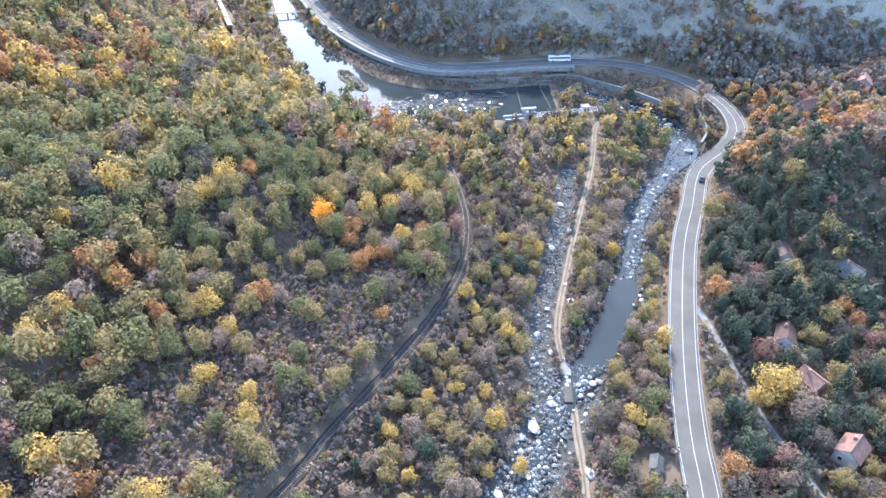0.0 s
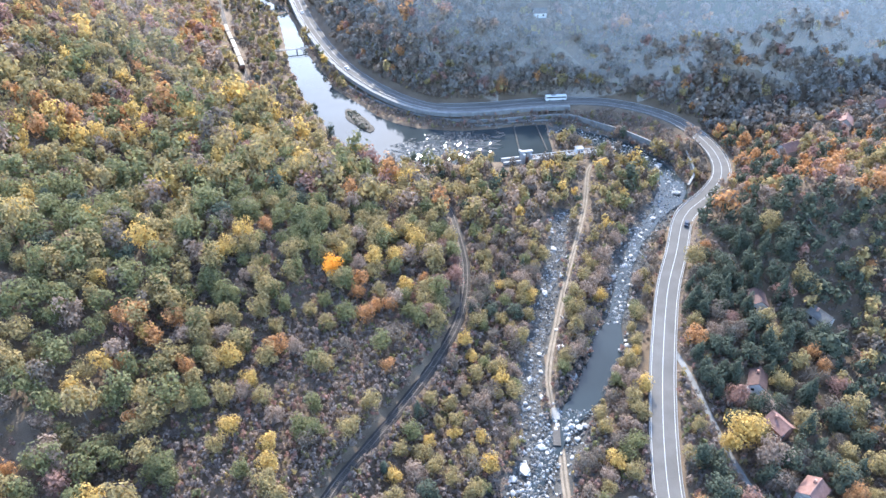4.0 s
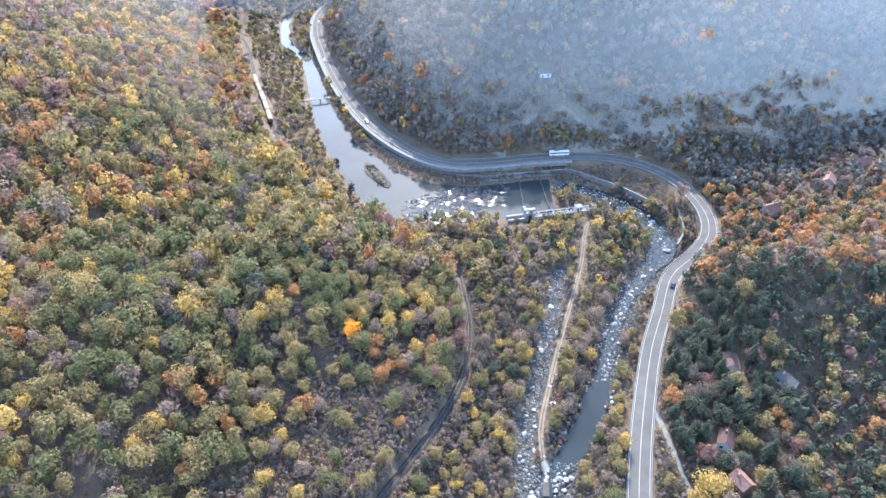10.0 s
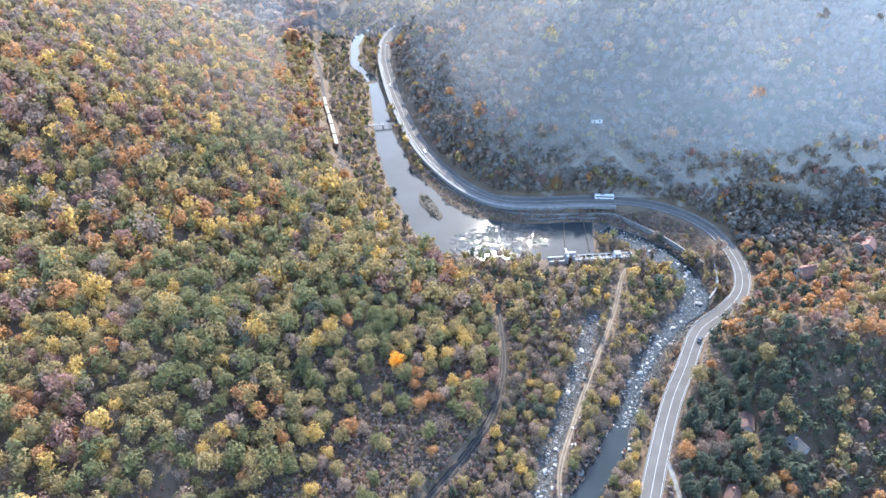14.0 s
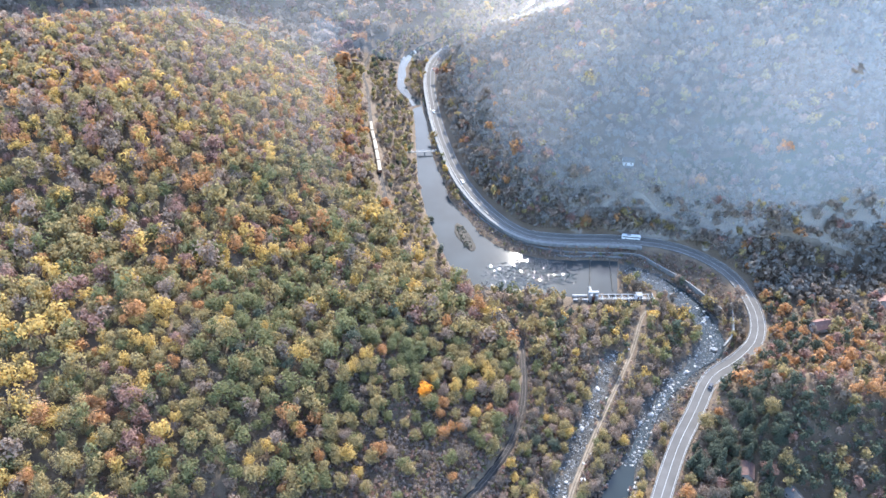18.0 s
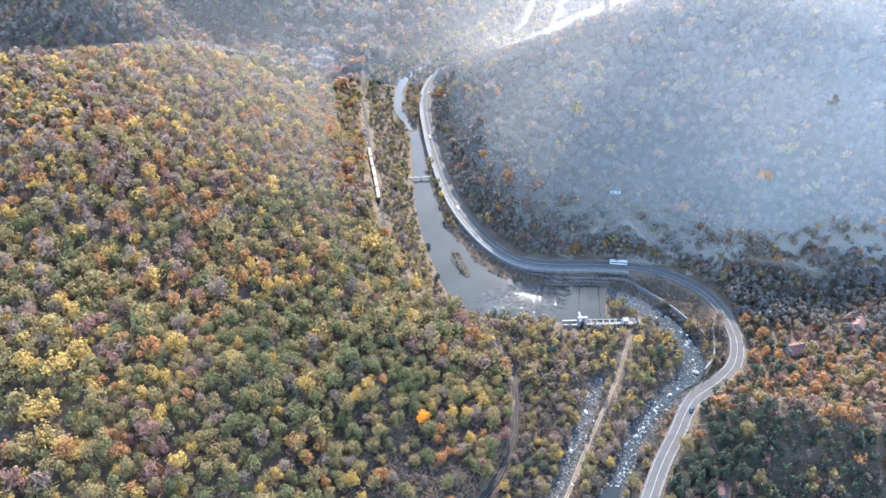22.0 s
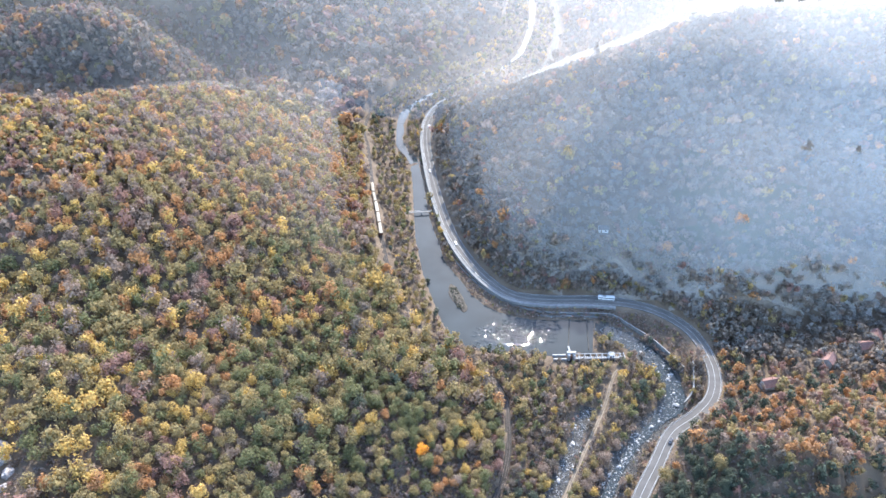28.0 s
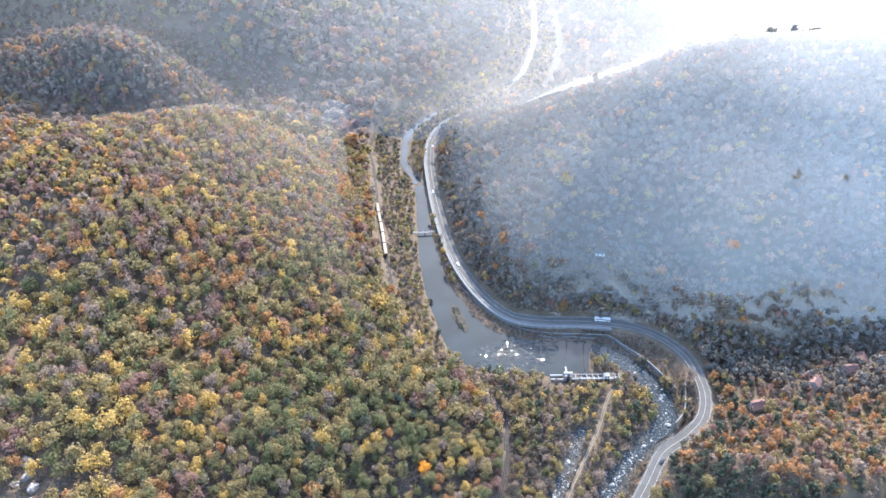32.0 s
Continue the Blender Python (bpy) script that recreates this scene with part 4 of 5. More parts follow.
def pebbles(name, line, n, spread, size, seed, label):
    """Smaller stones, too many to count, as one object."""
    q = np.random.default_rng(seed)
    base = np.array([(1, 0, 0), (-1, 0, 0), (0, 1, 0), (0, -1, 0), (0, 0, 0.8), (0, 0, -0.6)], float)
    fc = np.array([(0, 2, 4), (2, 1, 4), (1, 3, 4), (3, 0, 4), (2, 0, 5), (1, 2, 5), (3, 1, 5), (0, 3, 5)])
    p = line[q.integers(0, len(line), n), :2] + q.normal(size=(n, 2)) * spread
    ok = (near(ROAD[::2], p[:, 0], p[:, 1])[0] > 6) & (near(DIRT_PATH, p[:, 0], p[:, 1])[0] > 1.5)
    p = p[ok]
    n = len(p)
    calm = (np.abs(p[:, 1] - 145) < 19) & (np.abs(near(RIVER, p[:, 0], p[:, 1])[0]) < 4.5)
    p = p[~calm]
    n = len(p)
    s = np.clip(q.lognormal(size[0], size[1], n), 0.15, 1.3)
    dw, _, cw = near(RIVER, p[:, 0], p[:, 1])
    z = np.maximum(ground_z(p[:, 0], p[:, 1]), np.where(dw < 5, cw[:, 0] - 0.25, -99))
    v = base[None] * (s[:, None, None] * q.uniform(0.35, 0.65, (n, 6, 1)))
    a = q.uniform(0, 6.28, n)
    vx = v[..., 0] * np.cos(a)[:, None] - v[..., 1] * np.sin(a)[:, None] + p[:, :1]
    vy = v[..., 0] * np.sin(a)[:, None] + v[..., 1] * np.cos(a)[:, None] + p[:, 1:]
    vz = v[..., 2] + (z + 0.1 * s)[:, None]
    V = np.stack([vx, vy, vz], -1).reshape(-1, 3)
    F = (fc[None] + 6 * np.arange(n)[:, None, None]).reshape(-1, 3)
    tagged(new(name, mesh_np(name, V, F, [STONE])), label, "stones", kind="stuff")


pebbles("river_stones", RIVER[2:-15], 6800, 3.6, (-0.5, 0.5), 3, "pale stones strewn over the river bed")
pebbles("river_stones", SIDE_CHANNEL, 2300, 2.2, (-0.65, 0.5), 4, "pale stones along the dry side channel")
pebbles("river_stones", np.array([(58, 300, 0), (64, 296, 0), (70, 294, 0), (62, 288, 0), (66, 304, 0)], float), 420, 4.0, (-0.5, 0.45), 6, "rubble and stones below the weir")
pebbles("river_stones", RIVER[(RIVER[:, 1] < 122) & (RIVER[:, 1] > 60)], 1100, 5.0, (-0.25, 0.5), 7, "dense pale boulders and cobbles on the wide river bed")
pebbles("rapid_stones", UPSTREAM[2:14], 420, 4.5, (-0.1, 0.4), 5, "light stones in the rapids above the pool")

# ---- paths ----


def draped(line, half, lift):
    """A path that lies on the ground."""
    d = np.gradient(line[:, :2], axis=0)
    d /= np.linalg.norm(d, axis=1)[:, None]
    n = np.stack([d[:, 1], -d[:, 0]], 1)
    cols = []
    for o in np.linspace(-half, half, 5):
        p = line[:, :2] + n * o
        cols.append(np.column_stack([p, ground_z(p[:, 0], p[:, 1]) + lift + 0.05 * (1 - abs(o) / half)]))
    v = np.stack(cols, 1)
    k = v.shape[1]
    i = np.arange(v.shape[0] * k).reshape(-1, k)
    return v.reshape(-1, 3), np.stack([i[:-1, :-1], i[:-1, 1:], i[1:, 1:], i[1:, :-1]], -1).reshape(-1, 4)


for _side in (-0.62, 0.62):
    _d = np.gradient(DIRT_PATH[:, :2], axis=0)
    _d /= np.linalg.norm(_d, axis=1)[:, None]
    _t = DIRT_PATH.copy()
    _t[:, 0] += _d[:, 1] * (_side + 0.12 * np.sin(_t[:, 1] / 7))
    _t[:, 1] -= _d[:, 0] * _side
    tagged(new("wheel_track", mesh_np("wheel_track", *draped(_t, 0.36, 0.17), [DIRT], smooth=True)), "pale worn wheel track along the river bed", "path", kind="structure")
tagged(new("dirt_path", mesh_np("dirt_path", *draped(DIRT_PATH, 1.15, 0.1), [TRACK_EDGE], smooth=True)), "grassy dirt track along the river bed", "path", kind="structure")
tagged(new("lane", mesh_np("lane", *draped(LANE, 1.0, 0.16), [CONCRETE], smooth=True)), "narrow grey lane leaving the road", "lane", kind="structure")
tagged(new("hill_track", mesh_np("hill_track", *draped(HILL_TRACK, 1.4, 0.2), [DIRT], smooth=True)), "pale farm track across the hillside", "path", kind="structure")

# ---- river walls, shoulder and guard rails ----
SPUR_LINE = smooth_line([(119, 284, 2.6), (118.5, 270, 2.4), (117, 258, 2.2), (111, 247, 1.8)], 3.0)


def wall_along(name, line, thick, down, mat, label):
    h = thick / 2
    w = thing(name, label=label, category="wall", kind="structure")
    part("wall_face", mesh_np("wall_face", *ribbon(line, [(-h, -down), (-h, 0), (h, 0), (h, -down)]), [mat]), None, w)
    part("coping", mesh_np("coping", *ribbon(line, [(-h - 0.12, 0.004), (-h - 0.12, 0.16), (h + 0.12, 0.16), (h + 0.12, 0.004)]), [CONCRETE]), None, w, "worn concrete coping")
    return w


wall_along("river_wall", WALL_LINE, 0.55, 4.5, CONCRETE, "long concrete retaining wall along the pool")
LEDGE_LINE = WALL_LINE[(WALL_LINE[:, 0] > 12) & (WALL_LINE[:, 0] < 60)].copy()
LEDGE_LINE[:, 1] -= 1.9 + 0.4 * np.sin(LEDGE_LINE[:, 0] / 9)
LEDGE_LINE[:, 2] = 1.1 + 0.25 * np.sin(LEDGE_LINE[:, 0] / 5)
wall_along("river_ledge", LEDGE_LINE, 1.6, 2.8, CONCRETE, "broken lower ledge at the foot of the river wall")
pebbles("wall_rubble", WALL_LINE - np.array([0, 2.2, 0]), 520, 1.5, (-0.7, 0.45), 9, "rubble at the foot of the river wall")
wall_along("spur_wall", SPUR_LINE, 0.7, 3.5, CONCRETE, "short concrete wall below the bend")
_s0 = ROAD[(ROAD[:, 1] > 315) & (ROAD[:, 1] < 640) & (ROAD[:, 0] < 70)]
tagged(new("pavement", mesh_np("pavement", *ribbon(_s0, [(-7.0, -2.2), (-6.8, -0.06), (-4.45, -0.02), (-4.3, -0.3)]), [CONCRETE])), "pale gravel and concrete shoulder beside the road", "pavement", kind="structure")


def guard_rail(line, side, label):
    """A low crash barrier: a folded beam on posts."""
    g = thing("guard_rail", label=label, category="guard rail", group="guard rails along the road")
    o = side
    part("beam", mesh_np("beam", *ribbon(line, [(o - 0.06, 0.42), (o - 0.02, 0.5), (o - 0.06, 0.58), (o - 0.02, 0.66), (o + 0.06, 0.66), (o + 0.06, 0.42)]), [GUARD]), None, g, "pale galvanised beam")
    d = np.gradient(line[:, :2], axis=0)
    d /= np.linalg.norm(d, axis=1)[:, None]
    if not guard_rail.post:
        bm = box(0.12, 0.12, 0.95, (0, 0, -0.35), 0.015)
        me = bpy.data.meshes.new("post")
        bm.to_mesh(me)
        bm.free()
        me.materials.append(GUARD)
        guard_rail.post = me
    for p, n in zip(line[::2], d[::2]):
        q = part("post", guard_rail.post, None, g)
        q.location = (p[0] + n[1] * o, p[1] - n[0] * o, p[2])
    return g


guard_rail.post = None
_near = ROAD[(ROAD[:, 1] < 246) & (ROAD[:, 1] > 40) & (ROAD[:, 0] > 40)]
_bend = ROAD[(ROAD[:, 1] >= 246) & (ROAD[:, 1] < 330) & (ROAD[:, 0] > -8)]
_far = ROAD[(ROAD[:, 1] >= 319) & (ROAD[:, 1] < 640) & (ROAD[:, 0] <= -8)]
guard_rail(_near, -4.15, "pale steel guard rail on the river side")
guard_rail(_near, 4.15, "pale steel guard rail on the hill side")
guard_rail(_bend, 4.15, "pale steel guard rail round the bend")
guard_rail(_far, -4.15, "pale steel guard rail along the pool")

# ---- the weir ----
weir = thing("weir", (28, 267.5, 0), math.atan2(11, 44), "grey concrete weir with sluice bays and walkway", "weir")
part("abutment", box(9, 1.0, 4.2, (3.5, 1.9, -2.0)), WEIR, weir, "pale concrete side wall")
part("abutment", box(9, 1.0, 4.0, (3.5, -1.6, -2.0)), WEIR, weir, "pale concrete side wall")
# dark sill, so that the bays between the piers come out dark
part("sill", box(38, 3.4, 1.6, (27, 0.1, -2.4)), BALLAST, weir, "dark concrete sill below the bays")
part("head_wall", box(1.3, 7.4, 3.2, (11.4, 6.9, -2.0), 0.06), WEIR, weir, "pale concrete head wall")
part("end_frame", box(0.5, 5.2, 0.35, (47.6, 0.5, 1.72), 0.04), WEIR, weir)
part("end_frame", box(0.4, 5.2, 4.0, (47.6, 0.5, -2.3), 0.04), WEIR, weir)
part("gate_tower", box(1.3, 4.6, 6.6, (9.6, 0.8, -2.0), 0.06), WEIR, weir, "tall pale concrete gate post")
part("gate_tower", box(1.3, 4.6, 6.2, (13.2, 0.8, -2.0), 0.06), WEIR, weir, "tall pale concrete gate post")
part("gate_beam", box(6.2, 1.6, 0.8, (11.4, 1.2, 4.6)), WEIR, weir)
part("gate_leaf", box(2.2, 0.25, 3.4, (11.4, 0.4, -1.2)), RUST, weir, "rusty steel sluice gate")
part("walkway", box(33, 0.8, 0.3, (29.5, -1.5, 1.7)), WEIR, weir)
part("walkway", box(33, 0.45, 0.3, (29.5, 2.5, 1.7)), WEIR, weir)
_pier = box(0.4, 4.9, 4.3, (0, 0.5, -2.4), 0.05)
_pm = bpy.data.meshes.new("pier")
_pier.to_mesh(_pm)
_pier.free()
_pm.materials.append(WEIR)
for i in range(8):
    p = part("pier", _pm, None, weir)
    p.location = (17.0 + i * 4.0, 0, 0)
_rp = box(0.07, 0.07, 1.1, (0, 0, 0), 0.01)
_rpm = bpy.data.meshes.new("rail_post")
_rp.to_mesh(_rpm)
_rp.free()
_rpm.materials.append(WHITE)
for i in range(17):
    for yy in (-1.85, -1.15):
        p = part("rail_post", _rpm, None, weir)
        p.location = (14.0 + i * 2.0, yy, 2.0)
for yy in (-1.85, -1.15):
    part("handrail", box(33, 0.07, 0.07, (29.5, yy, 3.08), 0.01), WHITE, weir, "white painted handrail")
    part("handrail", box(33, 0.06, 0.06, (29.5, yy, 2.55), 0.01), WHITE, weir, "white painted handrail")
hut = thing("weir_hut", (65.4, 276.5, 1.9), math.atan2(11, 44), "small white flat-roofed control hut on the weir", "hut")
part("wall", box(3.4, 3.0, 2.5, (0, 0, 0.004)), WHITE, hut)
part("roof", box(3.9, 3.5, 0.25, (0, 0, 2.51)), PALE_CONCRETE, hut)
part("door", box(0.9, 0.08, 2.0, (-0.6, -1.52, 0.02)), RUST, hut, "brown steel door")
part("window", box(0.9, 0.08, 0.9, (0.9, -1.52, 1.0)), GLASS, hut)
for _a, _b in (((36.5, 280.5), (35.5, 308.5)), ((50.5, 281), (47.5, 311.5))):
    _v = Vector(_b) - Vector(_a)
    tw = thing("training_wall", ((_a[0] + _b[0]) / 2, (_a[1] + _b[1]) / 2, 0), math.atan2(_v.y, _v.x), "low dark concrete wall across the pool", "wall", "training walls")
    part("wall_body", box(_v.length, 0.5, 2.7, (0, 0, -2.3), 0.06), SLEEPER, tw)
    part("cap", box(_v.length, 0.6, 0.12, (0, 0, 0.404), 0.03), GRAVEL, tw)

# ---- footbridge ----
fb = thing("footbridge", (-103, 416, 2.2), math.atan2(8, 24), "narrow grey footbridge across the upper pool", "footbridge")
part("deck", box(29, 1.6, 0.25, (0, 0, 0)), CONCRETE, fb)
for yy in (-0.75, 0.75):
    part("handrail", box(29, 0.07, 0.07, (0, yy, 1.2), 0.01), WHITE, fb)
    for i in range(10):
        p = part("rail_post", _rpm, None, fb)
        p.location = (-13.5 + 3.0 * i, yy, 0.25)
for xx in (-14.0, 0.0, 14.0):
    part("pier", box(0.8, 1.4, 4.6, (xx, 0, -4.62)), CONCRETE, fb)

# ---- houses ----


def gable(w, l, rise_, over=0.45, thick=0.18):
    """A pitched roof with thickness, ridge along x."""
    bm = bmesh.new()
    x, y = l / 2 + over, w / 2 + over
    s = rise_ / (w / 2)
    prof = [(-y, -over * s), (0, rise_), (y, -over * s), (y, -over * s + thick), (0, rise_ + thick), (-y, -over * s + thick)]
    a = [bm.verts.new((-x, p, q)) for p, q in prof]
    b = [bm.verts.new((x, p, q)) for p, q in prof]
    for i in range(6):
        j = (i + 1) % 6
        bm.faces.new((a[i], b[i], b[j], a[j]))
    for r in (a, b):
        bm.faces.new((r[0], r[1], r[4], r[5])), bm.faces.new((r[1], r[2], r[3], r[4]))
    bmesh.ops.recalc_face_normals(bm, faces=bm.faces[:])
    return bm


def house(x, y, rz, w, l, h, wall, roof, label, chimney=True, group="houses in the valley", dz=0.0):
    z = float(ground_z(x, y)[0]) + dz
    e = thing("house", (x, y, z), radians(rz), label, "house", group)
    part("plinth", box(l + 0.2, w + 0.2, 1.8, (0, 0, -1.5)), CONCRETE, e)
    body = box(l, w, h, (0, 0, 0.304), 0.02)
    part("wall", body, wall, e)
    g = bmesh.new()
    rise_ = w * 0.36
    pts = [g.verts.new(c) for c in ((-l / 2, -w / 2, 0), (-l / 2, w / 2, 0), (-l / 2, 0, rise_ - 0.02), (l / 2, -w / 2, 0), (l / 2, w / 2, 0), (l / 2, 0, rise_ - 0.02))]
    for f in ((0, 2, 1), (3, 4, 5), (0, 1, 4, 3), (0, 3, 5, 2), (1, 2, 5, 4)):
        g.faces.new([pts[i] for i in f])
    gb = part("gable_wall", g, wall, e)
    gb.location = (0, 0, h + 0.306)
    rf = part("roof", gable(w, l, rise_), roof, e)
    rf.location = (0, 0, h + 0.31)
    part("ridge_cap", box(l + 0.9, 0.3, 0.14, (0, 0, h + 0.31 + rise_ + 0.15), 0.05), roof, e)
    if chimney:
        part("chimney", box(0.6, 0.6, 1.7, (l * 0.22, w * 0.15, h + rise_ * 0.55 + 0.3), 0.03), BRICK, e, "brick chimney")
    dr = part("door", box(1.0, 0.1, 2.05, (-l * 0.25, -w / 2 - 0.02, 0.32), 0.02), WOOD, e, "brown wooden door")
    part("door_handle", box(0.05, 0.08, 0.14, (-l * 0.25 + 0.38, -w / 2 - 0.1, 1.3), 0.01), STEEL, dr)
    for sx in (-1, 1):
        for px, py, sxx, syy in ((l * 0.22, -w / 2, 1.1, 0.08), (sx * l / 2, w * 0.2, 0.08, 1.0), (sx * l * 0.25, w / 2, 1.1, 0.08)):
            if sx == 1 or py != -w / 2:
                wn = part("window", box(sxx + (0.2 if sxx > 0.5 else 0), syy + (0.2 if syy > 0.5 else 0), 1.4, (px, py, h * 0.38), 0.02), WHITE, e, "white window frame")
                part("pane", box(sxx * (1.0 if sxx > 0.5 else 1.6), syy * (1.0 if syy > 0.5 else 1.6), 1.1, (px, py, h * 0.38 + 0.15), 0.01), GLASS, wn)
    return e


house(103.5, 97, 42, 5.6, 7.0, 3.8, PLASTER, TILE, "small grey house with a faded orange tiled roof beside the woods")
house(102, 118, 118, 5.4, 6.2, 4.8, BRICK, TILE, "unplastered brick house behind the yellow tree")
house(102, 135, 65, 5.0, 7.0, 3.0, WHITE, OLD_TILE, "white-walled cottage with a dark red roof among the trees")
house(112, 167, 80, 5.5, 7.5, 3.2, PLASTER, OLD_TILE, "grey house with a weathered brown roof in the dark trees", chimney=False)
house(131, 159, 120, 5.0, 7.0, 3.0, PLASTER, TIN, "old house with a dark roof in the evergreens")
house(162, 267, 25, 7.0, 10.0, 3.8, PLASTER, TILE, "house with a brown-red tiled roof by the side valley")
house(204, 298, 60, 7.0, 9.0, 3.6, PLASTER, TILE, "red-roofed house on the slope of the side valley")
house(229, 314, 20, 7.0, 9.0, 4.0, PLASTER, TILE, "red-roofed house above the side valley")
house(242, 330, 75, 6.5, 8.5, 3.6, WHITE, TILE, "pale house with a red roof above the side valley")
house(52, 369, 8, 5.0, 7.0, 3.0, WHITE, TIN, "small pale hillside cottage with a grey roof", chimney=False)
_shed = house(53, 92, 70, 2.6, 3.4, 2.0, WHITE, TIN, "white shed with a sheet-metal roof under the road", chimney=False, group="sheds")

# ---- freight train on the far track ----


def wagon(s, covered):
    """One wagon at a running length along the railway."""
    L = np.r_[0, np.cumsum(np.linalg.norm(np.diff(RAIL[:, :2], axis=0), axis=1))]
    c = [np.interp(s, L, RAIL[:, k]) for k in range(3)]
    d = [np.interp(s + 5, L, RAIL[:, k]) - np.interp(s - 5, L, RAIL[:, k]) for k in range(2)]
    e = thing("freight_wagon", (c[0], c[1], c[2] + 0.19), math.atan2(d[1], d[0]), "cream-topped covered freight wagon on the track" if covered else "rust-brown open freight wagon on the track", "wagon", "wagons of the freight train")
    part("underframe", box(14.6, 2.4, 0.3, (0, 0, 0.95), 0.04), BLACK, e)
    part("body", box(14.8, 2.8, 2.0, (0, 0, 1.254), 0.08), RUST, e)
    if covered:
        bm = bmesh.new()
        n = 8
        A = [bm.verts.new((-7.4, 1.42 * math.cos(math.pi * i / n), 0.75 * math.sin(math.pi * i / n))) for i in range(n + 1)]
        B = [bm.verts.new((7.4, v.co.y, v.co.z)) for v in A]
        for i in range(n):
            bm.faces.new((A[i], B[i], B[i + 1], A[i + 1]))
        bm.faces.new(A), bm.faces.new(B)
        bmesh.ops.recalc_face_normals(bm, faces=bm.faces[:])
        t = part("tarpaulin", bm, TARP, e, "cream curved wagon roof")
        t.location = (0, 0, 3.26)
    else:
        part("load", box(13.8, 2.3, 0.35, (0, 0, 3.26), 0.15), GRAVEL, e, "grey ballast load")
    for x in (-4.9, 4.9):
        b = part("bogie", box(2.6, 2.0, 0.35, (x, 0, 0.55), 0.04), BLACK, e)
        for wx in (-0.9, 0.9):
            for wy in (-0.75, 0.75):
                part("wheel", cyl(0.46, 0.46, 0.13, (x + wx, wy, 0.46), 14, Matrix.Rotation(math.pi / 2, 4, "X")), STEEL, b)
    for x in (-7.45, 7.45):
        part("buffer", cyl(0.2, 0.2, 0.4, (x, 0.8, 1.1), 8, Matrix.Rotation(math.pi / 2, 4, "Y")), BLACK, e)
    return e


_L = np.r_[0, np.cumsum(np.linalg.norm(np.diff(RAIL[:, :2], axis=0), axis=1))]
_s = float(_L[np.argmin(np.hypot(RAIL[:, 0] + 126, RAIL[:, 1] - 369))])
for i in range(5):
    wagon(_s + 8 + i * 16.4, True)

# ---- vehicles on the road ----


def on_road(x, y, off):
    i = int(np.argmin(np.hypot(ROAD[:, 0] - x, ROAD[:, 1] - y)))
    d = ROAD[i + 1, :2] - ROAD[i - 1, :2]
    a = math.atan2(d[1], d[0])
    return (ROAD[i, 0] + math.sin(a) * off, ROAD[i, 1] - math.cos(a) * off, ROAD[i, 2] + 0.035), a


def paint(name, c):
    return material(name, (tuple(v * 0.9 for v in c), c), rough=0.3, bump=0, spec=0.5)


def car(x, y, off, mat, label, flip=False):
    loc, a = on_road(x, y, off)
    e = thing("car", loc, a + (math.pi if flip else 0), label, "car", "cars on the road")
    part("body", box(4.3, 1.75, 0.62, (0, 0, 0.28), 0.12), mat, e)
    bm = box(2.3, 1.55, 0.56, (-0.25, 0, 0.9), 0.0)
    for v in bm.verts:
        if v.co.z > 1.2:
            v.co.x = -0.25 + (v.co.x + 0.25) * 0.68
            v.co.y *= 0.86
    cab = part("cabin", bm, GLASS, e, "dark glass cabin")
    part("roof", box(1.5, 1.3, 0.05, (-0.25, 0, 1.462), 0.02), mat, cab)
    for wx in (-1.35, 1.35):
        for wy in (-0.8, 0.8):
            w = part("wheel", cyl(0.31, 0.31, 0.2, (wx, wy, 0.31), 14, Matrix.Rotation(math.pi / 2, 4, "X")), BLACK, e)
            part("rim", cyl(0.19, 0.19, 0.215, (wx, wy, 0.31), 10, Matrix.Rotation(math.pi / 2, 4, "X")), STEEL, w)
    for wy in (-0.6, 0.6):
        part("headlight", box(0.06, 0.32, 0.16, (2.14, wy, 0.6), 0.02), WHITE, e)
        part("tail_light", box(0.06, 0.3, 0.14, (-2.14, wy, 0.62), 0.02), TILE, e)
    return e


SILVER, NAVY, REDCAR = paint("car_silver", (0.5, 0.5, 0.52)), paint("car_dark", (0.03, 0.035, 0.05)), paint("car_white", (0.75, 0.75, 0.75))
car(99, 214, 1.8, NAVY, "dark car on the straight stretch of road")
car(-134, 570, 1.8, REDCAR, "white car on the road up the valley")
car(-137, 600, 1.8, NAVY, "dark car on the road up the valley")
car(-60, 372, -1.8, SILVER, "silver car on the road beside the pool", True)
car(-108, 478, -1.8, REDCAR, "white car beside the upper pool", True)

_loc, _a = on_road(62, 328, 1.8)
bus = thing("coach", _loc, _a + math.pi, "long white coach on the road above the weir", "bus")
part("body", box(11.8, 2.5, 2.6, (0, 0, 0.4), 0.14), WHITE, bus)
part("window_band", box(11.0, 2.54, 0.8, (0, 0, 1.75), 0.02), GLASS, bus, "dark tinted windows")
part("windscreen", box(0.08, 2.2, 1.2, (5.9, 0, 1.4), 0.02), GLASS, bus)
part("roof_unit", box(2.6, 1.6, 0.25, (-1.5, 0, 3.01), 0.06), PALE_CONCRETE, bus)
for wx in (-3.6, 3.8):
    for wy in (-1.12, 1.12):
        w = part("wheel", cyl(0.5, 0.5, 0.3, (wx, wy, 0.5), 16, Matrix.Rotation(math.pi / 2, 4, "X")), BLACK, bus)
        part("rim", cyl(0.28, 0.28, 0.32, (wx, wy, 0.5), 10, Matrix.Rotation(math.pi / 2, 4, "X")), STEEL, w)

# ---- poles, sign, box and other small things ----


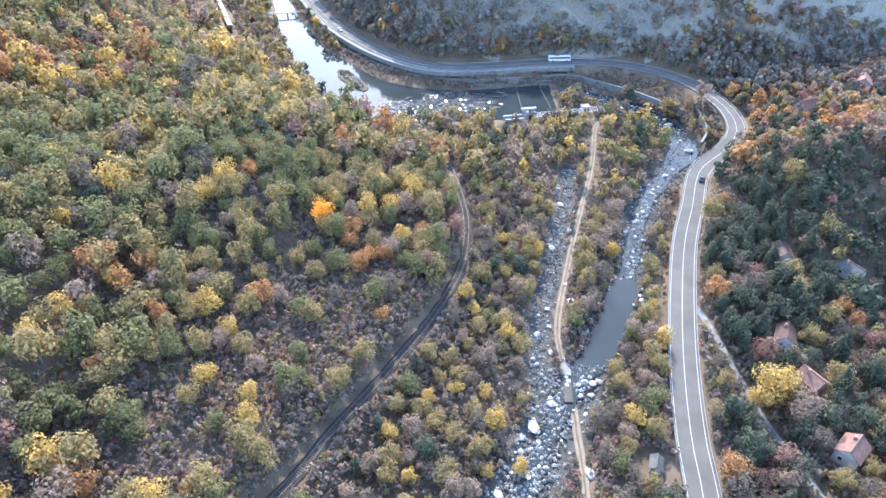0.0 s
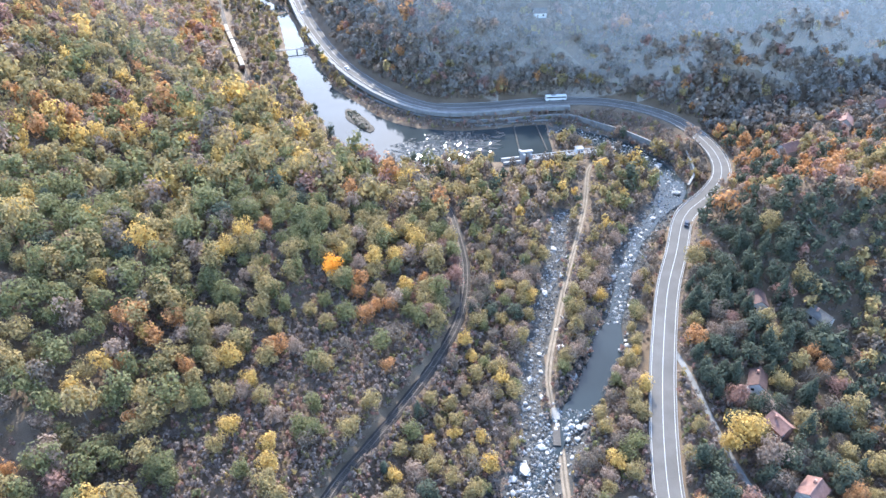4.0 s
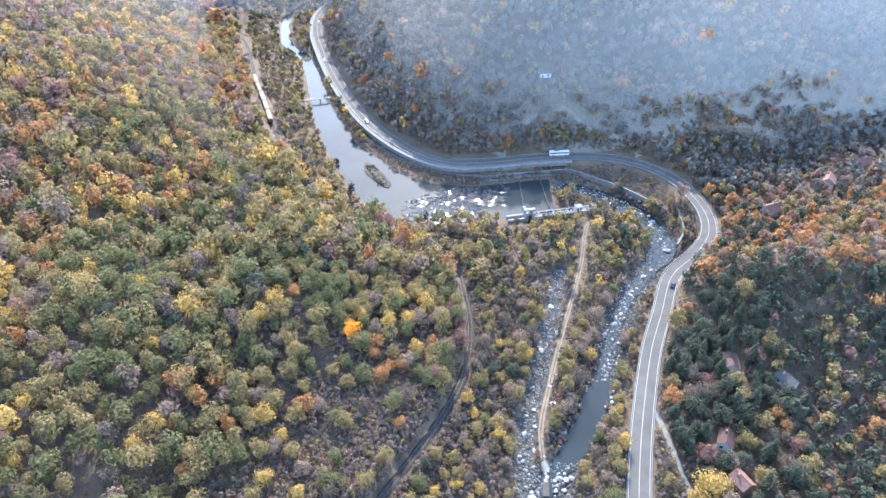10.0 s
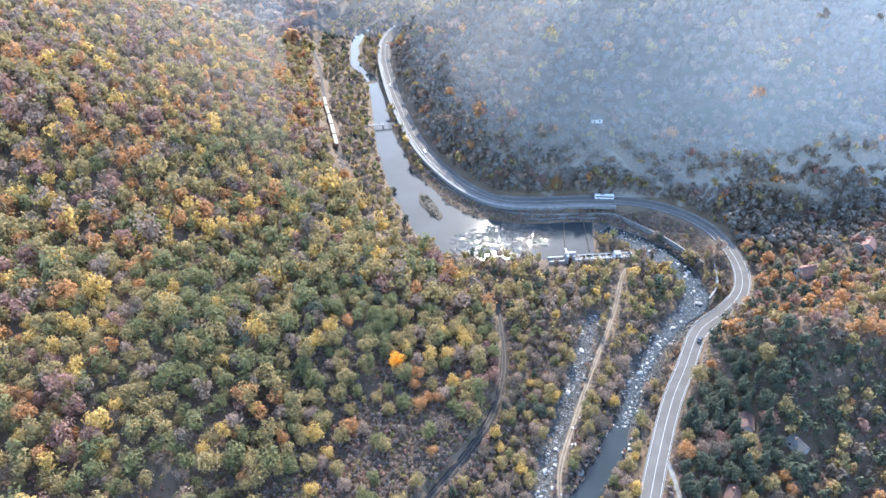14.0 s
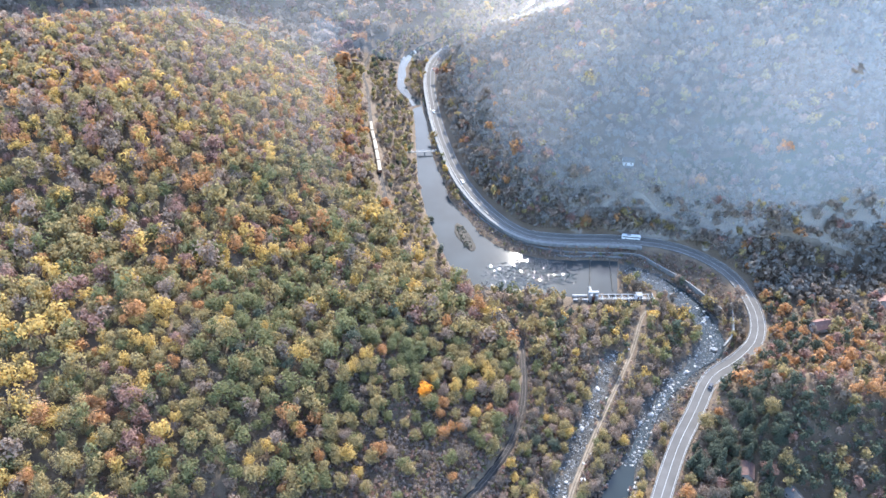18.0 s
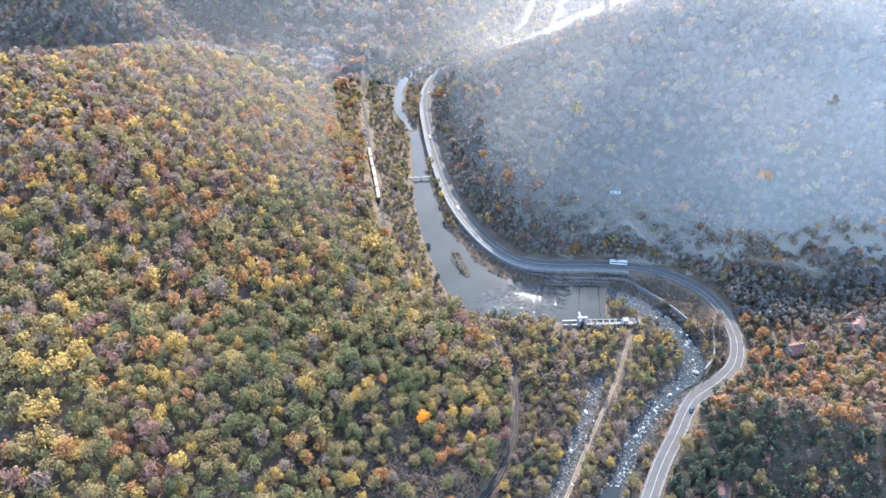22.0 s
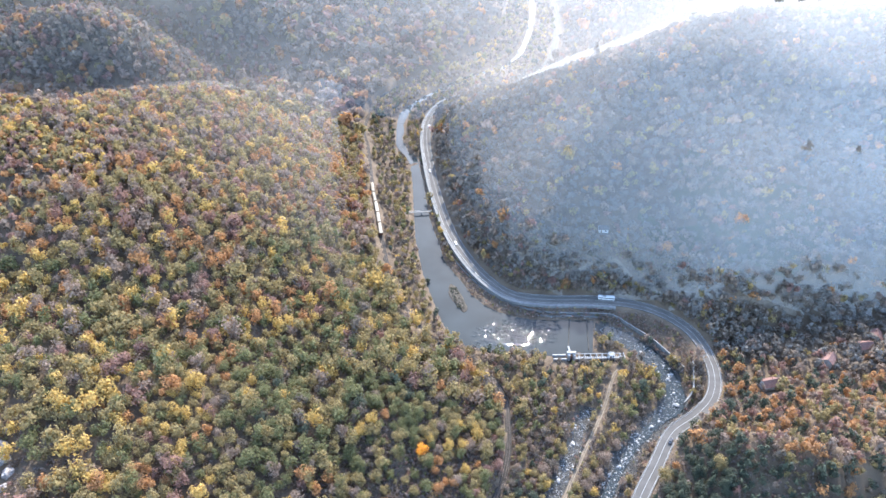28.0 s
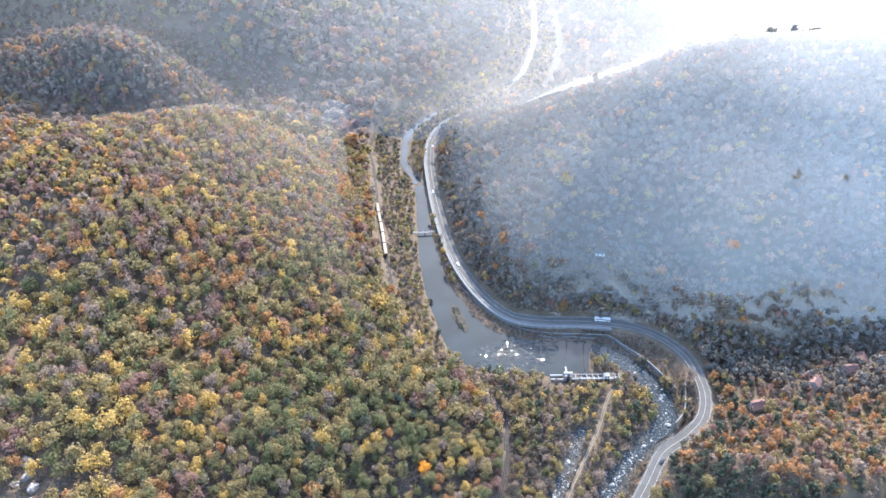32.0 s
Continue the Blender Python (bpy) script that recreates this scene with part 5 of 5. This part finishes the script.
def pole(x, y, h, z=None):
    z = float(ground_z(x, y)[0]) if z is None else z
    e = thing("lamp_post", (x, y, z), 0, "thin grey post standing by the river wall", "post", "posts by the wall")
    part("shaft", cyl(0.12, 0.07, h, (0, 0, -0.2), 8), STEEL, e)
    part("arm", box(1.4, 0.08, 0.08, (0.6, 0, h - 0.35), 0.01), STEEL, e)
    part("lamp_head", box(0.6, 0.25, 0.14, (1.3, 0, h - 0.42), 0.03), CONCRETE, e)


for _x0, _y0 in ((55, 319), (80, 313), (100, 299), (10, 313), (-24, 314)):
    pole(_x0, _y0, 6.0)
_z = float(ground_z(128, 236)[0])
sg = thing("traffic_mirror", (127.5, 237, _z), radians(200), "round white traffic mirror at the bend", "traffic mirror")
part("post", cyl(0.05, 0.05, 2.6, (0, 0, -0.2), 8), STEEL, sg)
part("mirror", cyl(0.55, 0.55, 0.06, (0, -0.06, 2.7), 20, Matrix.Rotation(math.pi / 2, 4, "X")), WHITE, sg)

bx = thing("white_trailer", (40.6, 150.5, float(ground_z(40.6, 150.5)[0])), 0.5, "small white box trailer beside the dirt track", "trailer")
part("body", box(2.2, 1.5, 1.3, (0, 0, 0.5), 0.08), WHITE, bx)
part("drawbar", box(1.2, 0.1, 0.1, (1.6, 0, 0.45), 0.01), STEEL, bx)
for wy in (-0.8, 0.8):
    part("wheel", cyl(0.3, 0.3, 0.18, (0, wy, 0.3), 12, Matrix.Rotation(math.pi / 2, 4, "X")), BLACK, bx)
ws = new("white_stone", _bm[2])
ws.location, ws.scale = (65.5, 228.5, float(ground_z(65.5, 228.5)[0]) + 0.3), (1.4, 1.2, 1.2)
tagged(ws, "white painted marker stone beside the track", "stone")

# culvert slab where the track crosses the stream
cv = thing("culvert", (35.5, 119, -7.9), 1.5, "broken concrete ford where the track crosses the stream", "ford")
part("slab", box(4.6, 2.6, 0.5, (5.2, 0, -0.3), 0.08), CONCRETE, cv)
part("sunken_slab", box(9.0, 2.4, 0.4, (-1.8, 0, -0.75), 0.08), SLEEPER, cv, "dark wet sunken slab")
part("kerb", box(4.2, 0.3, 0.25, (5.2, 0.95, 0.204), 0.04), CONCRETE, cv)

# ---- island, outcrops, far fog ----


def lump(name, x, y, sx, sy, sz, seed, mat, label, cat, rz=0.0, kind="", sub=3, z=None, rough=0.25):
    q = np.random.default_rng(seed)
    bm = bmesh.new()
    bmesh.ops.create_icosphere(bm, subdivisions=sub, radius=1)
    off = q.uniform(0, 50, 3)
    for v in bm.verts:
        n = noise.noise(Vector(v.co) * 1.6 + Vector(off)) + 0.5 * noise.noise(Vector(v.co) * 4 + Vector(off))
        v.co *= 1 + rough * n
        v.co = Vector((v.co.x * sx, v.co.y * sy, v.co.z * sz))
    me = bpy.data.meshes.new(name)
    bm.to_mesh(me)
    bm.free()
    me.materials.append(mat)
    ob = new(name, me)
    ob.location = (x, y, float(ground_z(x, y)[0]) if z is None else z)
    ob.rotation_euler = (0, 0, rz)
    return tagged(ob, label, cat, kind=kind)


SILT = material("dark_silt", ((0.035, 0.029, 0.022), (0.06, 0.05, 0.038), (0.09, 0.076, 0.058)), scale=0.6, bump=0.8, coords="World")
lump("island", -49, 314, 4.6, 14.5, 1.3, 3, SILT, "low brown reed-covered island in the pool", "island", rz=0.55, kind="structure", z=-0.2)
lump("island", -42, 304, 3.0, 5, 0.9, 4, SILT, "low brown reed-covered island in the pool", "island", rz=0.2, kind="structure", z=-0.15)
for i, (ox, oy, s) in enumerate([(-252, 108, 4.2), (-246, 101, 3.4), (-239, 96, 3.8), (-257, 115, 3.0), (-236, 88, 2.6), (-263, 104, 3.2), (-249, 95, 2.2)]):
    o = lump("rock_outcrop", ox, oy, s, s * 0.7, s * 0.8, 60 + i, ROCK, "weathered tan rock outcrop breaking through the slope", "rock", rz=i * 1.1, sub=3, rough=0.5)
    o["group"] = "rock outcrops"
_q2 = np.random.default_rng(8)
_t = np.column_stack([-49 + _q2.uniform(-3.2, 3.2, 110), 313 + _q2.uniform(-11, 11, 110)])
_t[:, 0] += (313 - _t[:, 1]) * 0.5
_v = np.concatenate([crown_cards(10, i, 1.3, 1.3, "round", 0.4) + np.array([p[0], p[1], 0.9]) for i, p in enumerate(_t)])
tagged(new("reeds", mesh_np("reeds", _v.reshape(-1, 3), np.arange(len(_v) * 3).reshape(-1, 3), LEAF, np.where(_q2.uniform(size=len(_v)) < 0.7, DARK, BRUSH))), "brown reeds and scrub on the island", "reeds", kind="stuff")

# ---- sleepers: the nearest as pieces, the rest joined ----
_sl = box(0.24, 2.4, 0.16, (0, 0, 0), 0.0)
_sm = bpy.data.meshes.new("sleeper")
_sl.to_mesh(_sm)
_sl.free()
_sm.materials.append(SLEEPER)
_run = np.arange(_L[np.argmin(np.abs(RAIL[:, 1] - 74))], _L[np.argmin(np.hypot(RAIL[:, 0] - 5, RAIL[:, 1] - 206))], 0.62)
for s in _run[:260]:
    c = [float(np.interp(s, _L, RAIL[:, k])) for k in range(3)]
    d = [float(np.interp(s + 2, _L, RAIL[:, k]) - np.interp(s - 2, _L, RAIL[:, k])) for k in range(2)]
    p = part("sleeper", _sm, None, railway)
    p.location, p.rotation_euler = (c[0], c[1], c[2] - 0.13), (0, 0, math.atan2(d[1], d[0]))

# ---- haze: thin pale see-through sheets stand in for it over the far hillsides and thicken up the valley ----


def haze_sheet_material(name, way, reach, thin, thick, wisps):
    """A sheet in place of haze: lets most light through and scatters the rest, thickening along one way of the land."""
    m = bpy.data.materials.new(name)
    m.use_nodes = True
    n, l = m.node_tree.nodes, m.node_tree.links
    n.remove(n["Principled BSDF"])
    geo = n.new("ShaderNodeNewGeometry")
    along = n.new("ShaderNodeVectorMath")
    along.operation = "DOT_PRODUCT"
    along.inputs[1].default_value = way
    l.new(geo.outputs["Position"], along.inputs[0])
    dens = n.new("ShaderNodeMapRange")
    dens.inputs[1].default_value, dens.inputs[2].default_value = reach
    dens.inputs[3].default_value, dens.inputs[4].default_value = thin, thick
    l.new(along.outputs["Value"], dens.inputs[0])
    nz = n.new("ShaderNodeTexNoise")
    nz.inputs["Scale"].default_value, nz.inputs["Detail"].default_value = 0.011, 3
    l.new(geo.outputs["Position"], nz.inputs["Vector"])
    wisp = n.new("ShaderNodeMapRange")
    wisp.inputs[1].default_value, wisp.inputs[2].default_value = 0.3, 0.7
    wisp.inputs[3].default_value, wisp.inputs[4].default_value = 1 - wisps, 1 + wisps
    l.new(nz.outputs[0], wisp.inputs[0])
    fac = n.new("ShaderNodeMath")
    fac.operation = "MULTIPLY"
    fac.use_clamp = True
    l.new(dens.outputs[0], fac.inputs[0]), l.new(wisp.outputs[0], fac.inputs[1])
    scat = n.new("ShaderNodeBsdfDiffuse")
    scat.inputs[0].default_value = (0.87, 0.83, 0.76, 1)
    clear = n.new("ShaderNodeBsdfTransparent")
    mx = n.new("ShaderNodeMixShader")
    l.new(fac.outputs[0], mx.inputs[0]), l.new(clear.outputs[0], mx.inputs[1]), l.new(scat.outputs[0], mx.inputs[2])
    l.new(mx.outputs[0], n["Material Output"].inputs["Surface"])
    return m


_hx, _hy = np.meshgrid(axis(-420, 260, 7, -1000, 1100), axis(236, 480, 7, 235, 2000))
_hz = height(_hx, _hy) + step01(np.hypot(_hx, _hy - 400), 1300, 2600) * (120 + 90 * waves2(_hx, _hy, 420, 4.0))
for _ in range(6):
    _p = np.pad(_hz, 1, mode="edge")
    _hz = np.maximum(_hz - 2, (_p[:-2, 1:-1] + _p[2:, 1:-1] + _p[1:-1, :-2] + _p[1:-1, 2:] + 2 * _hz) / 6)
_hr = near(ROAD[::4], _hx, _hy)[1]
_hl = near(RAIL[::4], _hx, _hy)[1]
_hi = np.arange(_hx.size).reshape(_hx.shape)
_hf = np.stack([_hi[:-1, :-1], _hi[:-1, 1:], _hi[1:, 1:], _hi[1:, :-1]], -1).reshape(-1, 4)
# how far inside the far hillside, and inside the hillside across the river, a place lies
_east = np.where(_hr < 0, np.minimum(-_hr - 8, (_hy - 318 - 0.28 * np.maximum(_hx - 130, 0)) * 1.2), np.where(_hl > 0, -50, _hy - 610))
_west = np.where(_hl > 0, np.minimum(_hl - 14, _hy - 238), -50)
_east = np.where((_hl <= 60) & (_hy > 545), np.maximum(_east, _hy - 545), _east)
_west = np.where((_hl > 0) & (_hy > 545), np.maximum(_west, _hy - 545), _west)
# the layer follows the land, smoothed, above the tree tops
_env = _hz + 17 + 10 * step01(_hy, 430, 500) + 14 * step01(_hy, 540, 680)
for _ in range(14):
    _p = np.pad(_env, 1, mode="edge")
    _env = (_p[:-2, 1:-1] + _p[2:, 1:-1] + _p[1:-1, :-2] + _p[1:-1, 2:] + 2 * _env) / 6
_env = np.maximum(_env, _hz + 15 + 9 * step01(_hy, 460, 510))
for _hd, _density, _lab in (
    (_east, haze_sheet_material("haze_sheet_east", (0.9, 0.35, 0.0), (60, 640), 0.08, 0.38, 0.1), "thin pale sheet standing in for sunlit haze over the far wooded hillside"),
    (_west, haze_sheet_material("haze_sheet_west", (0.3, 0.9, 0.0), (190, 900), 0.0, 0.22, 0.1), "thin pale sheet standing in for sunlit haze over the wooded ridge"),
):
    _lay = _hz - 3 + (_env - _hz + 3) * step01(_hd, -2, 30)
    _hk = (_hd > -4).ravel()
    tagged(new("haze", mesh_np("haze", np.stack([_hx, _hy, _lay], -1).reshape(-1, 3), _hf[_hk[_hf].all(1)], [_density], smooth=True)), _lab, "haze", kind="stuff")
